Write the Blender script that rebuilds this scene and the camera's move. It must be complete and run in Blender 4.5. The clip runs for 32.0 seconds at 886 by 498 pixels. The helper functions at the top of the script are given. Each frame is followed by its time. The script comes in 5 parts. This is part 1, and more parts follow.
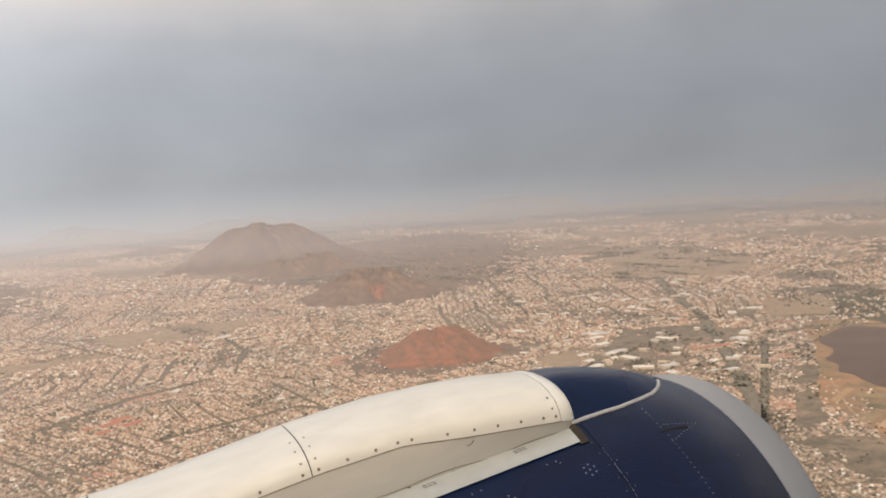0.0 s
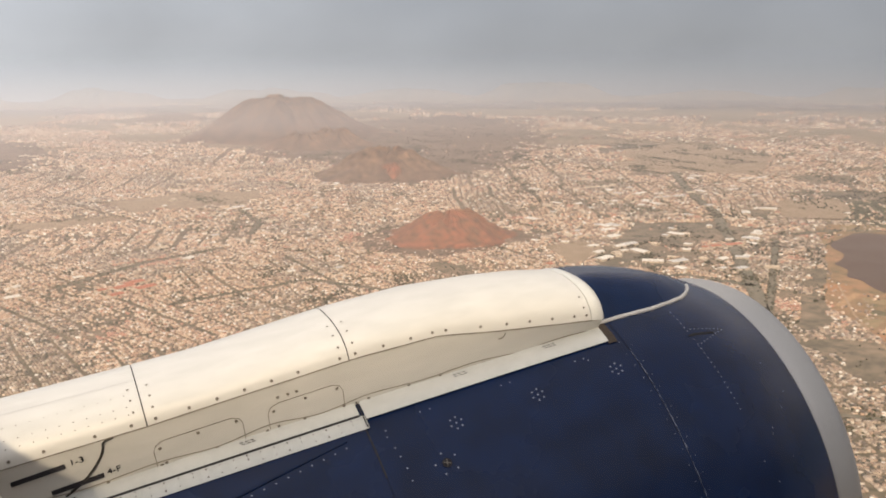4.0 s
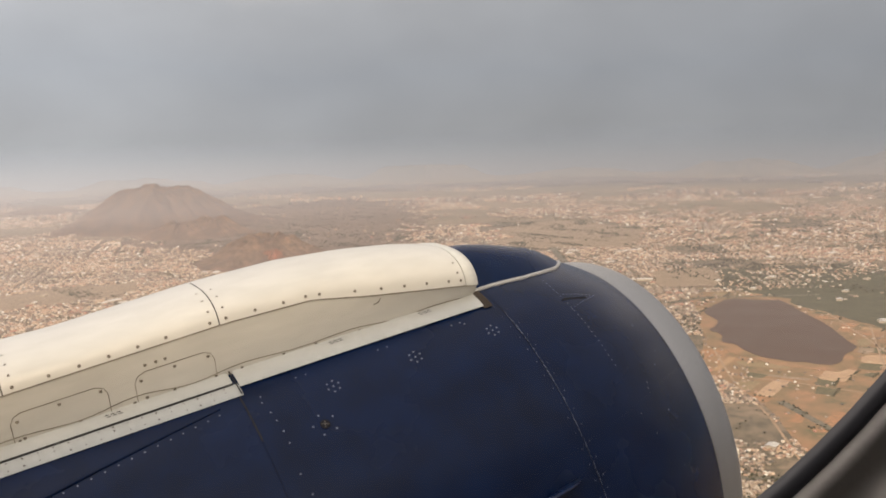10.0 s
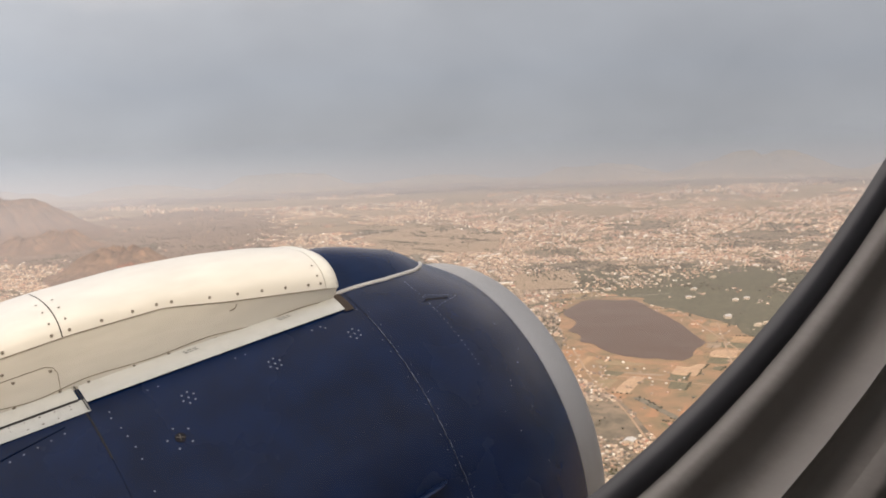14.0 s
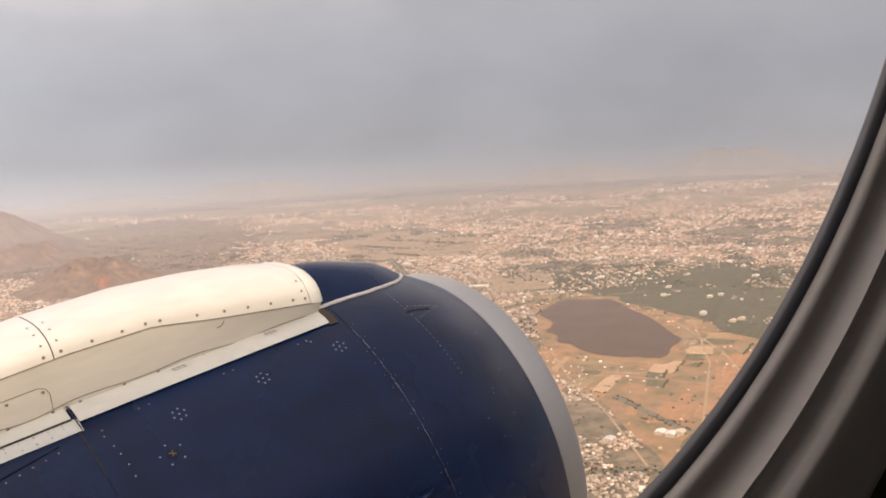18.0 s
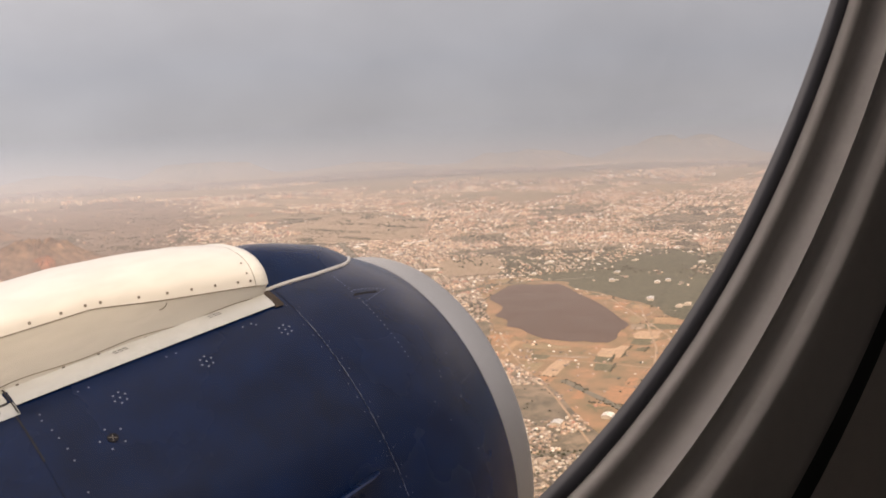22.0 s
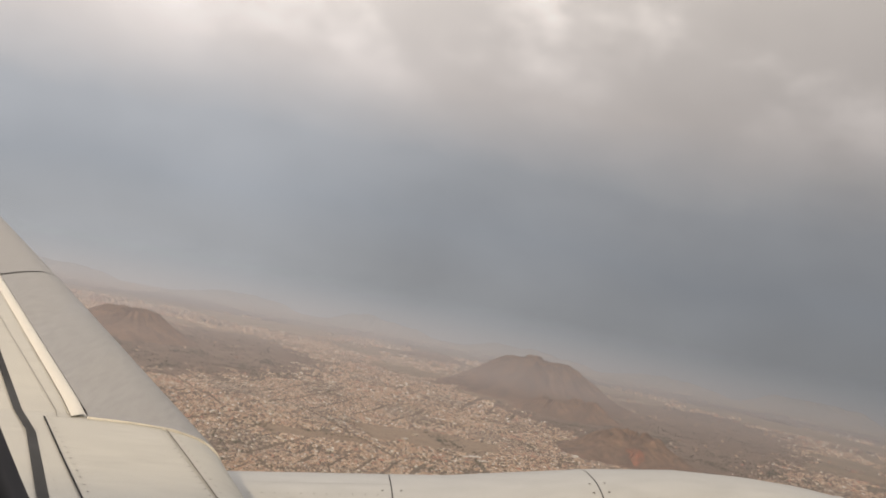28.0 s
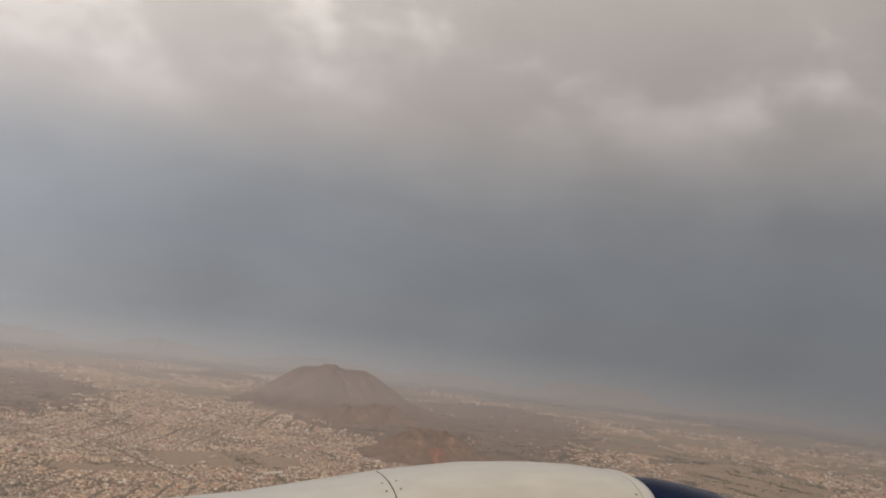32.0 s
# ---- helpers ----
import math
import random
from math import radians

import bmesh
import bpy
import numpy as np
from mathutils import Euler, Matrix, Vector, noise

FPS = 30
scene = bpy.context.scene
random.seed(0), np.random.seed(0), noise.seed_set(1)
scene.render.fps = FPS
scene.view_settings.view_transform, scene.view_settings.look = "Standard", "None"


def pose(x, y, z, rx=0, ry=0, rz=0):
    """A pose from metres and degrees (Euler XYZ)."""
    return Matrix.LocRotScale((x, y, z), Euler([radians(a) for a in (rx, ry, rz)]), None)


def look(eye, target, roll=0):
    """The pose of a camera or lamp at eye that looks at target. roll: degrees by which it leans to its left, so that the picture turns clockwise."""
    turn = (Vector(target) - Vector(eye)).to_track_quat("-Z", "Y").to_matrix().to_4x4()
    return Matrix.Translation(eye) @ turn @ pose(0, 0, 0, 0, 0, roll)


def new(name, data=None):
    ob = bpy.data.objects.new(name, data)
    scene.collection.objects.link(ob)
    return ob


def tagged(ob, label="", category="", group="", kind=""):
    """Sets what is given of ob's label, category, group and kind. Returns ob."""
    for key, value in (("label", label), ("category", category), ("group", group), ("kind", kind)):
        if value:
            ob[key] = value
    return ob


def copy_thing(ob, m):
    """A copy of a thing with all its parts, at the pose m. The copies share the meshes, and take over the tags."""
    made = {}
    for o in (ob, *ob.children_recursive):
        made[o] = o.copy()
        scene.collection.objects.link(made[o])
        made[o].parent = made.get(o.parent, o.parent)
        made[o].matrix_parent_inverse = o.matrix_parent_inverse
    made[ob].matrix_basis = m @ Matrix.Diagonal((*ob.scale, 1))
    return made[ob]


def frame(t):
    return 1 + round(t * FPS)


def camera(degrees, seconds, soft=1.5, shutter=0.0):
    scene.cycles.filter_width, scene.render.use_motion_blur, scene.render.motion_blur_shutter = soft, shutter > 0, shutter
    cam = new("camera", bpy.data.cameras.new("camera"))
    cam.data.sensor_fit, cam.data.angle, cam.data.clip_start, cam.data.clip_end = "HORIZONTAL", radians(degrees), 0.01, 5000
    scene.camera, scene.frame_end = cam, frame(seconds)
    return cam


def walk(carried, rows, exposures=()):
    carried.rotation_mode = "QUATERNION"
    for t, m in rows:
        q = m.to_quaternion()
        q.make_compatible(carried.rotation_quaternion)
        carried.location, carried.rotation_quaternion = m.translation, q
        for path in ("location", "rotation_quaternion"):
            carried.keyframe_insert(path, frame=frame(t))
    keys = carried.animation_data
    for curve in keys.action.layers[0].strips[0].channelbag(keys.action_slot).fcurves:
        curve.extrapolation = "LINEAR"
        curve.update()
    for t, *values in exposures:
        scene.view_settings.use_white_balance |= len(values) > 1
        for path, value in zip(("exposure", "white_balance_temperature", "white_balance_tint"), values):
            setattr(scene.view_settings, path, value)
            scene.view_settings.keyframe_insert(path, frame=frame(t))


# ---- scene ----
# ---------------------------------------------------------------- camera and walk
ALT = 220.0                       # flying height over the plain; the landscape beyond the wing is a quarter-size relief
UP = Vector((0.16905, 0.04413, 1.0)).normalized()      # the world's up in the aircraft's axes: a climb of about ten degrees
E1 = (Vector((1, 0, 0)) - UP * UP.x).normalized()
E2 = UP.cross(E1)
PLANE = Matrix.Translation((0, 0, ALT)) @ Matrix((E1, E2, UP)).to_4x4()

PATH = [
    (0, 0.159, -0.027, 0.257, 22.15, -10.60, -11.44),
    (0.5, 0.133, -0.017, 0.250, 22.74, -10.48, -11.63),
    (1, 0.125, -0.008, 0.270, 22.98, -11.54, -10.63),
    (1.5, 0.119, -0.011, 0.261, 22.11, -11.98, -10.83),
    (2, 0.125, -0.004, 0.285, 20.41, -13.95, -12.18),
    (2.5, 0.107, -0.006, 0.302, 19.65, -16.52, -10.14),
    (4.5, 0.074, -0.008, 0.320, 20.51, -17.19, -8.18),
    (5, 0.071, -0.007, 0.291, 22.07, -16.52, -7.12),
    (5.5, 0.064, -0.032, 0.223, 25.38, -16.52, -6.24),
    (6, 0.082, -0.039, 0.169, 26.37, -16.95, -7.34),
    (6.5, 0.059, -0.083, 0.098, 26.89, -16.14, -7.46),
    (7, 0.066, -0.126, 0.031, 26.72, -15.26, -7.68),
    (7.5, 0.051, -0.113, -0.008, 27.09, -14.78, -7.83),
    (8, 0.028, -0.110, -0.052, 27.43, -14.03, -8.26),
    (8.5, 0.021, -0.110, -0.060, 27.57, -13.69, -8.77),
    (9, 0.016, -0.092, -0.090, 27.87, -13.02, -9.12),
    (9.5, 0.021, -0.102, -0.074, 27.58, -13.30, -8.65),
    (10, 0.013, -0.097, -0.085, 27.76, -13.51, -9.05),
    (10.5, 0.018, -0.092, -0.083, 28.93, -13.93, -8.71),
    (11, 0.007, -0.074, -0.110, 30.85, -14.02, -8.55),
    (11.5, 0.017, -0.083, -0.096, 30.90, -14.52, -8.19),
    (12, 0.010, -0.076, -0.107, 31.22, -14.61, -7.96),
    (12.5, 0.015, -0.075, -0.105, 31.99, -14.65, -7.80),
    (13, 0.020, -0.072, -0.112, 32.93, -14.62, -8.33),
    (13.5, 0.034, -0.066, -0.115, 33.97, -14.62, -8.41),
    (14, 0.044, -0.054, -0.124, 35.99, -14.28, -8.44),
    (14.5, 0.049, -0.043, -0.131, 38.80, -13.57, -7.95),
    (16.5, -0.029, -0.117, -0.051, 36.69, -16.74, -10.55),
    (17, -0.003, -0.107, -0.065, 37.60, -14.84, -9.53),
    (17.5, -0.014, -0.107, -0.063, 38.12, -14.50, -8.86),
    (18, -0.015, -0.110, -0.067, 37.49, -14.30, -9.45),
    (18.5, -0.005, -0.103, -0.073, 37.98, -15.34, -8.69),
    (19, -0.010, -0.105, -0.076, 39.82, -16.31, -8.27),
    (19.5, 0.004, -0.109, -0.076, 40.26, -17.06, -8.74),
    (20, -0.003, -0.096, -0.080, 40.43, -17.15, -8.74),
    (20.5, 0.006, -0.110, -0.071, 39.96, -16.79, -9.11),
    (21, -0.002, -0.108, -0.076, 39.86, -15.90, -9.05),
    (21.5, 0.007, -0.114, -0.070, 39.75, -15.33, -8.76),
    (22, 0.004, -0.102, -0.078, 40.28, -15.65, -8.29),
    (22.5, 0.013, -0.119, -0.063, 40.36, -16.01, -8.26),
    (23, 0.007, -0.094, -0.089, 39.59, -14.59, -8.80),
    (23.5, -0.034, -0.146, -0.048, 30.95, -10.41, -10.29),
    (24, -0.043, -0.054, -0.048, 21.87, -7.64, -8.00),
    (24.5, -0.049, -0.044, -0.075, 12.27, -5.49, -2.80),
    (25, -0.051, -0.029, -0.066, 7.65, -3.97, -1.80),
    (25.5, -0.060, -0.034, -0.067, 7.05, -3.26, -1.11),
    (27.5, -0.095, -0.030, -0.074, 4.65, -0.42, 1.64),
    (28, -0.101, -0.027, -0.067, 6.36, -0.84, 1.73),
    (28.5, -0.107, -0.021, -0.058, 7.78, -1.37, 1.85),
    (29, -0.104, -0.025, -0.041, 9.31, -1.48, 0.82),
    (29.5, -0.108, -0.011, -0.041, 11.39, -1.76, 0.61),
    (30, -0.115, -0.008, -0.063, 15.55, -2.56, -0.18),
    (30.5, -0.102, -0.047, -0.061, 13.68, -1.95, -2.25),
    (31, -0.090, -0.082, -0.060, 12.25, -1.08, -4.22),
    (31.5, -0.091, -0.113, -0.054, 14.99, -0.38, -3.14),
    (32, -0.095, -0.147, -0.052, 18.63, -0.40, -1.83),
]


def seat(x, y, z, yaw, pitch, roll):
    """The camera's pose in the cabin: x forward, y outboard, z up; yaw to the front, pitch up, in degrees."""
    return PLANE @ Matrix.Translation((x, y, z)) @ Matrix.Rotation(radians(-yaw), 4, "Z") @ Matrix.Rotation(radians(90 + pitch), 4, "X") @ Matrix.Rotation(radians(roll), 4, "Z")


cam = camera(48.54, 32.0, soft=1.8)
EXPOSURE = [(0, 0.24, 6500, 10), (2.5, 0.28, 6500, 10), (4.5, 0.50, 6500, 10), (7, 0.48, 6500, 10), (9, 0.24, 6650, 10), (11, 0.46, 6500, 10), (12.5, 0.54, 6400, 10), (16, 0.60, 6550, 13),
            (20, 0.66, 6800, 16), (23, 0.55, 6750, 15), (24, 0.12, 6500, 11), (25, -0.40, 6500, 10), (28, -0.36, 6500, 10), (29.5, -0.48, 6500, 10), (32, -0.57, 6500, 10)]
walk(cam, [(r[0], seat(*r[1:])) for r in PATH], EXPOSURE)

# ---------------------------------------------------------------- sky and sun
SUN_DIR = (PLANE.to_3x3() @ Vector((-0.25, -math.cos(radians(32.3)), math.sin(radians(32.3))))).normalized()
SUN_ELEV = math.asin(SUN_DIR.z)
SUN_AZ = math.atan2(SUN_DIR.x, SUN_DIR.y)


def make_world():
    w = bpy.data.worlds.new("sky")
    scene.world = w
    w.use_nodes = True
    nt = w.node_tree
    nt.nodes.clear()
    N, L = nt.nodes.new, nt.links.new
    out, bg = N("ShaderNodeOutputWorld"), N("ShaderNodeBackground")
    sky = N("ShaderNodeTexSky")
    sky.sky_type, sky.sun_disc, sky.sun_elevation, sky.sun_rotation = "NISHITA", False, SUN_ELEV, SUN_AZ
    sky.dust_density = 4.0
    dim = N("ShaderNodeVectorMath")
    dim.operation = "SCALE"
    dim.inputs["Scale"].default_value = 0.08
    L(sky.outputs["Color"], dim.inputs[0])
    co = N("ShaderNodeTexCoord")
    sep = N("ShaderNodeSeparateXYZ")
    L(co.outputs["Generated"], sep.inputs[0])
    # cloud banks, stretched sideways
    mp = N("ShaderNodeMapping")
    mp.inputs["Scale"].default_value = (1.7, 1.7, 4.2)
    L(co.outputs["Generated"], mp.inputs[0])
    big = N("ShaderNodeTexNoise")
    big.inputs["Scale"].default_value, big.inputs["Detail"].default_value, big.inputs["Roughness"].default_value = 1.3, 6, 0.52
    L(mp.outputs[0], big.inputs["Vector"])
    mp2 = N("ShaderNodeMapping")
    mp2.inputs["Scale"].default_value = (5, 5, 8)
    mp2.inputs["Location"].default_value = (3.1, 0.4, 1.7)
    L(co.outputs["Generated"], mp2.inputs[0])
    fine = N("ShaderNodeTexNoise")
    fine.inputs["Scale"].default_value, fine.inputs["Detail"].default_value = 1.2, 8
    L(mp2.outputs[0], fine.inputs["Vector"])
    # height over the horizon, wavered by the clouds
    wob = N("ShaderNodeMath")
    wob.operation = "MULTIPLY_ADD"
    wob.inputs[1].default_value, wob.inputs[2].default_value = 0.12, -0.06
    L(big.outputs["Fac"], wob.inputs[0])
    hgt = N("ShaderNodeMath")
    hgt.operation = "ADD"
    L(sep.outputs["Z"], hgt.inputs[0])
    L(wob.outputs[0], hgt.inputs[1])
    ramp = N("ShaderNodeValToRGB")
    cr = ramp.color_ramp
    cr.elements[0].position, cr.elements[0].color = 0.0, (0.302, 0.308, 0.322, 1)
    cr.elements[1].position, cr.elements[1].color = 1.0, (0.70, 0.64, 0.60, 1)
    for p, c in ((0.065, (0.296, 0.304, 0.320, 1)), (0.14, (0.290, 0.306, 0.334, 1)), (0.23, (0.335, 0.345, 0.368, 1)), (0.33, (0.55, 0.505, 0.485, 1)), (0.5, (0.72, 0.655, 0.61, 1))):
        cr.elements.new(p).color = c
    rng = N("ShaderNodeMapRange")
    rng.inputs["From Min"].default_value, rng.inputs["From Max"].default_value = -0.05, 0.75
    L(hgt.outputs[0], rng.inputs["Value"])
    L(rng.outputs[0], ramp.inputs["Fac"])
    det = N("ShaderNodeMapRange")
    det.inputs["From Min"].default_value, det.inputs["From Max"].default_value = 0.30, 0.70
    det.inputs["To Min"].default_value, det.inputs["To Max"].default_value = 0.93, 1.07
    L(fine.outputs["Fac"], det.inputs["Value"])
    cl = N("ShaderNodeVectorMath")
    cl.operation = "SCALE"
    L(ramp.outputs["Color"], cl.inputs[0])
    side = N("ShaderNodeMapRange")          # brighter aft, on the sun's side of the sky
    side.interpolation_type = "SMOOTHSTEP"
    side.inputs["From Min"].default_value, side.inputs["From Max"].default_value = -0.30, 0.88
    side.inputs["To Min"].default_value, side.inputs["To Max"].default_value = 1.75, 0.88
    L(sep.outputs["X"], side.inputs["Value"])
    both = N("ShaderNodeMath")
    both.operation = "MULTIPLY"
    L(det.outputs[0], both.inputs[0])
    L(side.outputs[0], both.inputs[1])
    # sunlit puffs in the upper cloud deck
    hi, puf = N("ShaderNodeMapRange"), N("ShaderNodeMapRange")
    for q, a, z, t in ((hi, 0.17, 0.30, 0.55), (puf, 0.46, 0.72, 1.0)):
        q.interpolation_type = "SMOOTHSTEP"
        q.inputs["From Min"].default_value, q.inputs["From Max"].default_value, q.inputs["To Max"].default_value = a, z, t
    L(sep.outputs["Z"], hi.inputs["Value"])
    L(fine.outputs["Fac"], puf.inputs["Value"])
    lit_, one = N("ShaderNodeMath"), N("ShaderNodeMath")
    lit_.operation, one.operation = "MULTIPLY", "MULTIPLY_ADD"
    L(hi.outputs[0], lit_.inputs[0])
    L(puf.outputs[0], lit_.inputs[1])
    L(lit_.outputs[0], one.inputs[0])
    L(both.outputs[0], one.inputs[1])
    L(both.outputs[0], one.inputs[2])
    # a curtain of rain hanging under the deck, abeam and a little ahead
    rain, wet = N("ShaderNodeVectorMath"), N("ShaderNodeMapRange")
    rain.operation = "DOT_PRODUCT"
    rain.inputs[1].default_value = (0.292, 0.952, 0.090)
    L(co.outputs["Generated"], rain.inputs[0])
    wet.interpolation_type = "SMOOTHSTEP"
    wet.inputs["From Min"].default_value, wet.inputs["From Max"].default_value = math.cos(radians(27)), math.cos(radians(6))
    wet.inputs["To Min"].default_value, wet.inputs["To Max"].default_value = 1.0, 0.85
    L(rain.outputs["Value"], wet.inputs["Value"])
    damp = N("ShaderNodeMath")
    damp.operation = "MULTIPLY"
    L(one.outputs[0], damp.inputs[0])
    L(wet.outputs[0], damp.inputs[1])
    L(damp.outputs[0], cl.inputs["Scale"])
    mix = N("ShaderNodeMix")
    mix.data_type = "RGBA"
    mix.inputs["Factor"].default_value = 0.996
    L(dim.outputs[0], mix.inputs["A"])
    L(cl.outputs[0], mix.inputs["B"])
    L(mix.outputs["Result"], bg.inputs["Color"])
    bg.inputs["Strength"].default_value = 1.0
    L(bg.outputs[0], out.inputs[0])


make_world()
sun_lamp = bpy.data.lights.new("sun", "SUN")
sun_lamp.energy, sun_lamp.angle, sun_lamp.color = 2.7, radians(3.0), (1.0, 0.775, 0.51)
sun = new("sun", sun_lamp)
sun.matrix_world = look((0, 0, 900), Vector((0, 0, 900)) - SUN_DIR)

# ---------------------------------------------------------------- materials


def mat(name, colour, rough=0.6, metal=0.0, vary=0.12, scale=3.0, fine=60.0, bump=0.0, bump_scale=40.0, coat=0.0, islands=None, spec=0.5, stretch=(1, 1, 1)):
    """A painted, metal or earthy surface with variation at two scales; islands: a colour ramp picked piece by piece."""
    m = bpy.data.materials.new(name)
    m.use_nodes = True
    nt = m.node_tree
    N, L = nt.nodes.new, nt.links.new
    b = nt.nodes["Principled BSDF"]
    b.inputs["Metallic"].default_value, b.inputs["Roughness"].default_value = metal, rough
    b.inputs["Coat Weight"].default_value, b.inputs["Coat Roughness"].default_value = coat, 0.08
    b.inputs["Specular IOR Level"].default_value = spec
    co = N("ShaderNodeTexCoord")
    mp = N("ShaderNodeMapping")
    mp.inputs["Scale"].default_value = stretch
    L(co.outputs["Object"], mp.inputs[0])
    n1, n2 = N("ShaderNodeTexNoise"), N("ShaderNodeTexNoise")
    n1.inputs["Scale"].default_value, n1.inputs["Detail"].default_value = scale, 5
    n2.inputs["Scale"].default_value, n2.inputs["Detail"].default_value = fine, 4
    L(mp.outputs[0], n1.inputs["Vector"])
    L(mp.outputs[0], n2.inputs["Vector"])
    add = N("ShaderNodeMath")
    add.operation = "ADD"
    L(n1.outputs["Fac"], add.inputs[0])
    L(n2.outputs["Fac"], add.inputs[1])
    rg = N("ShaderNodeMapRange")
    rg.inputs["From Min"].default_value, rg.inputs["From Max"].default_value = 0.65, 1.35
    rg.inputs["To Min"].default_value, rg.inputs["To Max"].default_value = 1 - vary, 1 + vary
    L(add.outputs[0], rg.inputs["Value"])
    sc = N("ShaderNodeVectorMath")
    sc.operation = "SCALE"
    L(rg.outputs[0], sc.inputs["Scale"])
    if islands:
        geo = N("ShaderNodeNewGeometry")
        rp = N("ShaderNodeValToRGB")
        rp.color_ramp.interpolation = "CONSTANT"
        els = rp.color_ramp.elements
        els[0].position, els[0].color = 0, (*islands[0][1], 1)
        els[1].position, els[1].color = islands[1][0], (*islands[1][1], 1)
        for p, c in islands[2:]:
            els.new(p).color = (*c, 1)
        L(geo.outputs["Random Per Island"], rp.inputs["Fac"])
        L(rp.outputs["Color"], sc.inputs[0])
    else:
        sc.inputs[0].default_value = colour
    L(sc.outputs[0], b.inputs["Base Color"])
    r2 = N("ShaderNodeMapRange")
    r2.inputs["From Min"].default_value, r2.inputs["From Max"].default_value = 0.3, 0.7
    r2.inputs["To Min"].default_value, r2.inputs["To Max"].default_value = max(rough - 0.1, 0.02), min(rough + 0.1, 1)
    L(n1.outputs["Fac"], r2.inputs["Value"])
    L(r2.outputs[0], b.inputs["Roughness"])
    if bump:
        nb = N("ShaderNodeTexNoise")
        nb.inputs["Scale"].default_value, nb.inputs["Detail"].default_value = bump_scale, 4
        L(mp.outputs[0], nb.inputs["Vector"])
        bp = N("ShaderNodeBump")
        bp.inputs["Strength"].default_value, bp.inputs["Distance"].default_value = bump, 1.0 / bump_scale
        L(nb.outputs["Fac"], bp.inputs["Height"])
        L(bp.outputs[0], b.inputs["Normal"])
    return m


M_BLUE = mat("navy_paint", (0.0014, 0.0090, 0.039), 0.25, vary=0.38, scale=1.6, fine=9, coat=0.0, spec=0.16, bump=0.012, bump_scale=3)
M_WHITE = mat("grey_white_paint", (0.44, 0.45, 0.445), 0.42, vary=0.09, scale=2.2, fine=18, coat=0.12, stretch=(0.45, 1, 1.6))
M_FLANGE = mat("grey_white_flange_paint", (0.43, 0.45, 0.45), 0.5, vary=0.10, scale=4, fine=40)
M_LIP = mat("bare_aluminium", (0.31, 0.32, 0.335), 0.5, metal=0.8, vary=0.08, scale=3, fine=70)
M_BEAD = mat("grey_sealant", (0.30, 0.31, 0.33), 0.6, vary=0.12, scale=20, fine=90)
M_LINE = mat("panel_gap_dark", (0.03, 0.03, 0.032), 0.8, vary=0.2, spec=0.1)
M_JOINT = mat("joint_sealant_brown", (0.13, 0.115, 0.095), 0.8, vary=0.4, scale=5, fine=60, spec=0.1)
M_FAST = mat("fastener_dark", (0.12, 0.11, 0.10), 0.55, metal=0.5, vary=0.3)
M_RIVET = mat("rivet_bare", (0.145, 0.17, 0.235), 0.45, metal=0.4, vary=0.2)
M_SOOT = mat("soot_brown", (0.05, 0.042, 0.036), 0.9, vary=0.5, scale=40, fine=200, spec=0.1)
M_INK = mat("black_marking", (0.018, 0.018, 0.022), 0.7, vary=0.1, spec=0.08)
M_DARK = mat("inlet_dark", (0.03, 0.03, 0.035), 0.5, vary=0.2)
M_SLAT = mat("slat_bare_metal", (0.35, 0.345, 0.335), 0.5, metal=0.35, vary=0.13, scale=3.5, fine=30, stretch=(1.6, 0.3, 1))
M_WING = mat("wing_grey_paint", (0.52, 0.51, 0.46), 0.5, vary=0.10, scale=2.2, fine=14, stretch=(0.6, 1.4, 1))
M_SEAM = mat("panel_seam_brown", (0.16, 0.145, 0.12), 0.8, vary=0.35, scale=6, fine=30)
M_SEAL = mat("black_rubber", (0.018, 0.018, 0.018), 0.7, vary=0.2)
M_BEZEL = mat("window_bezel_plastic", (0.36, 0.335, 0.318), 0.42, vary=0.06, scale=12, fine=200, bump=0.05, bump_scale=500)
M_PANEL = mat("cabin_sidewall_plastic", (0.36, 0.325, 0.30), 0.55, vary=0.05, scale=6, fine=150, bump=0.06, bump_scale=600)
M_GASKET = mat("window_gasket", (0.05, 0.05, 0.06), 0.45, vary=0.15)
M_SKIN = mat("fuselage_skin", (0.7, 0.7, 0.7), 0.35, vary=0.05)


def glass():
    m = bpy.data.materials.new("acrylic_pane")
    m.use_nodes = True
    nt = m.node_tree
    nt.nodes.clear()
    N, L = nt.nodes.new, nt.links.new
    out, mx, tr, gl = N("ShaderNodeOutputMaterial"), N("ShaderNodeMixShader"), N("ShaderNodeBsdfTransparent"), N("ShaderNodeBsdfGlossy")
    tr.inputs["Color"].default_value = (0.97, 0.97, 0.965, 1)
    gl.inputs["Roughness"].default_value = 0.03
    mx.inputs[0].default_value = 0.03
    L(tr.outputs[0], mx.inputs[1])
    L(gl.outputs[0], mx.inputs[2])
    L(mx.outputs[0], out.inputs[0])
    return m


M_GLASS = glass()

# ---------------------------------------------------------------- building blocks


def mesh_of(name, verts, faces, material, smooth=False):
    me = bpy.data.meshes.new(name)
    me.from_pydata([tuple(v) for v in verts], [], faces)
    me.materials.append(material)
    if smooth:
        me.polygons.foreach_set("use_smooth", [True] * len(me.polygons))
    me.update()
    return me


def thing(name, base, label, category, group="", kind=""):
    """An Empty at the base of a thing of the aircraft."""
    ob = new(name)
    ob.empty_display_size = 0.1
    ob.matrix_world = PLANE @ Matrix.Translation(base)
    ob["base"] = tuple(base)
    return tagged(ob, label, category, group, kind)


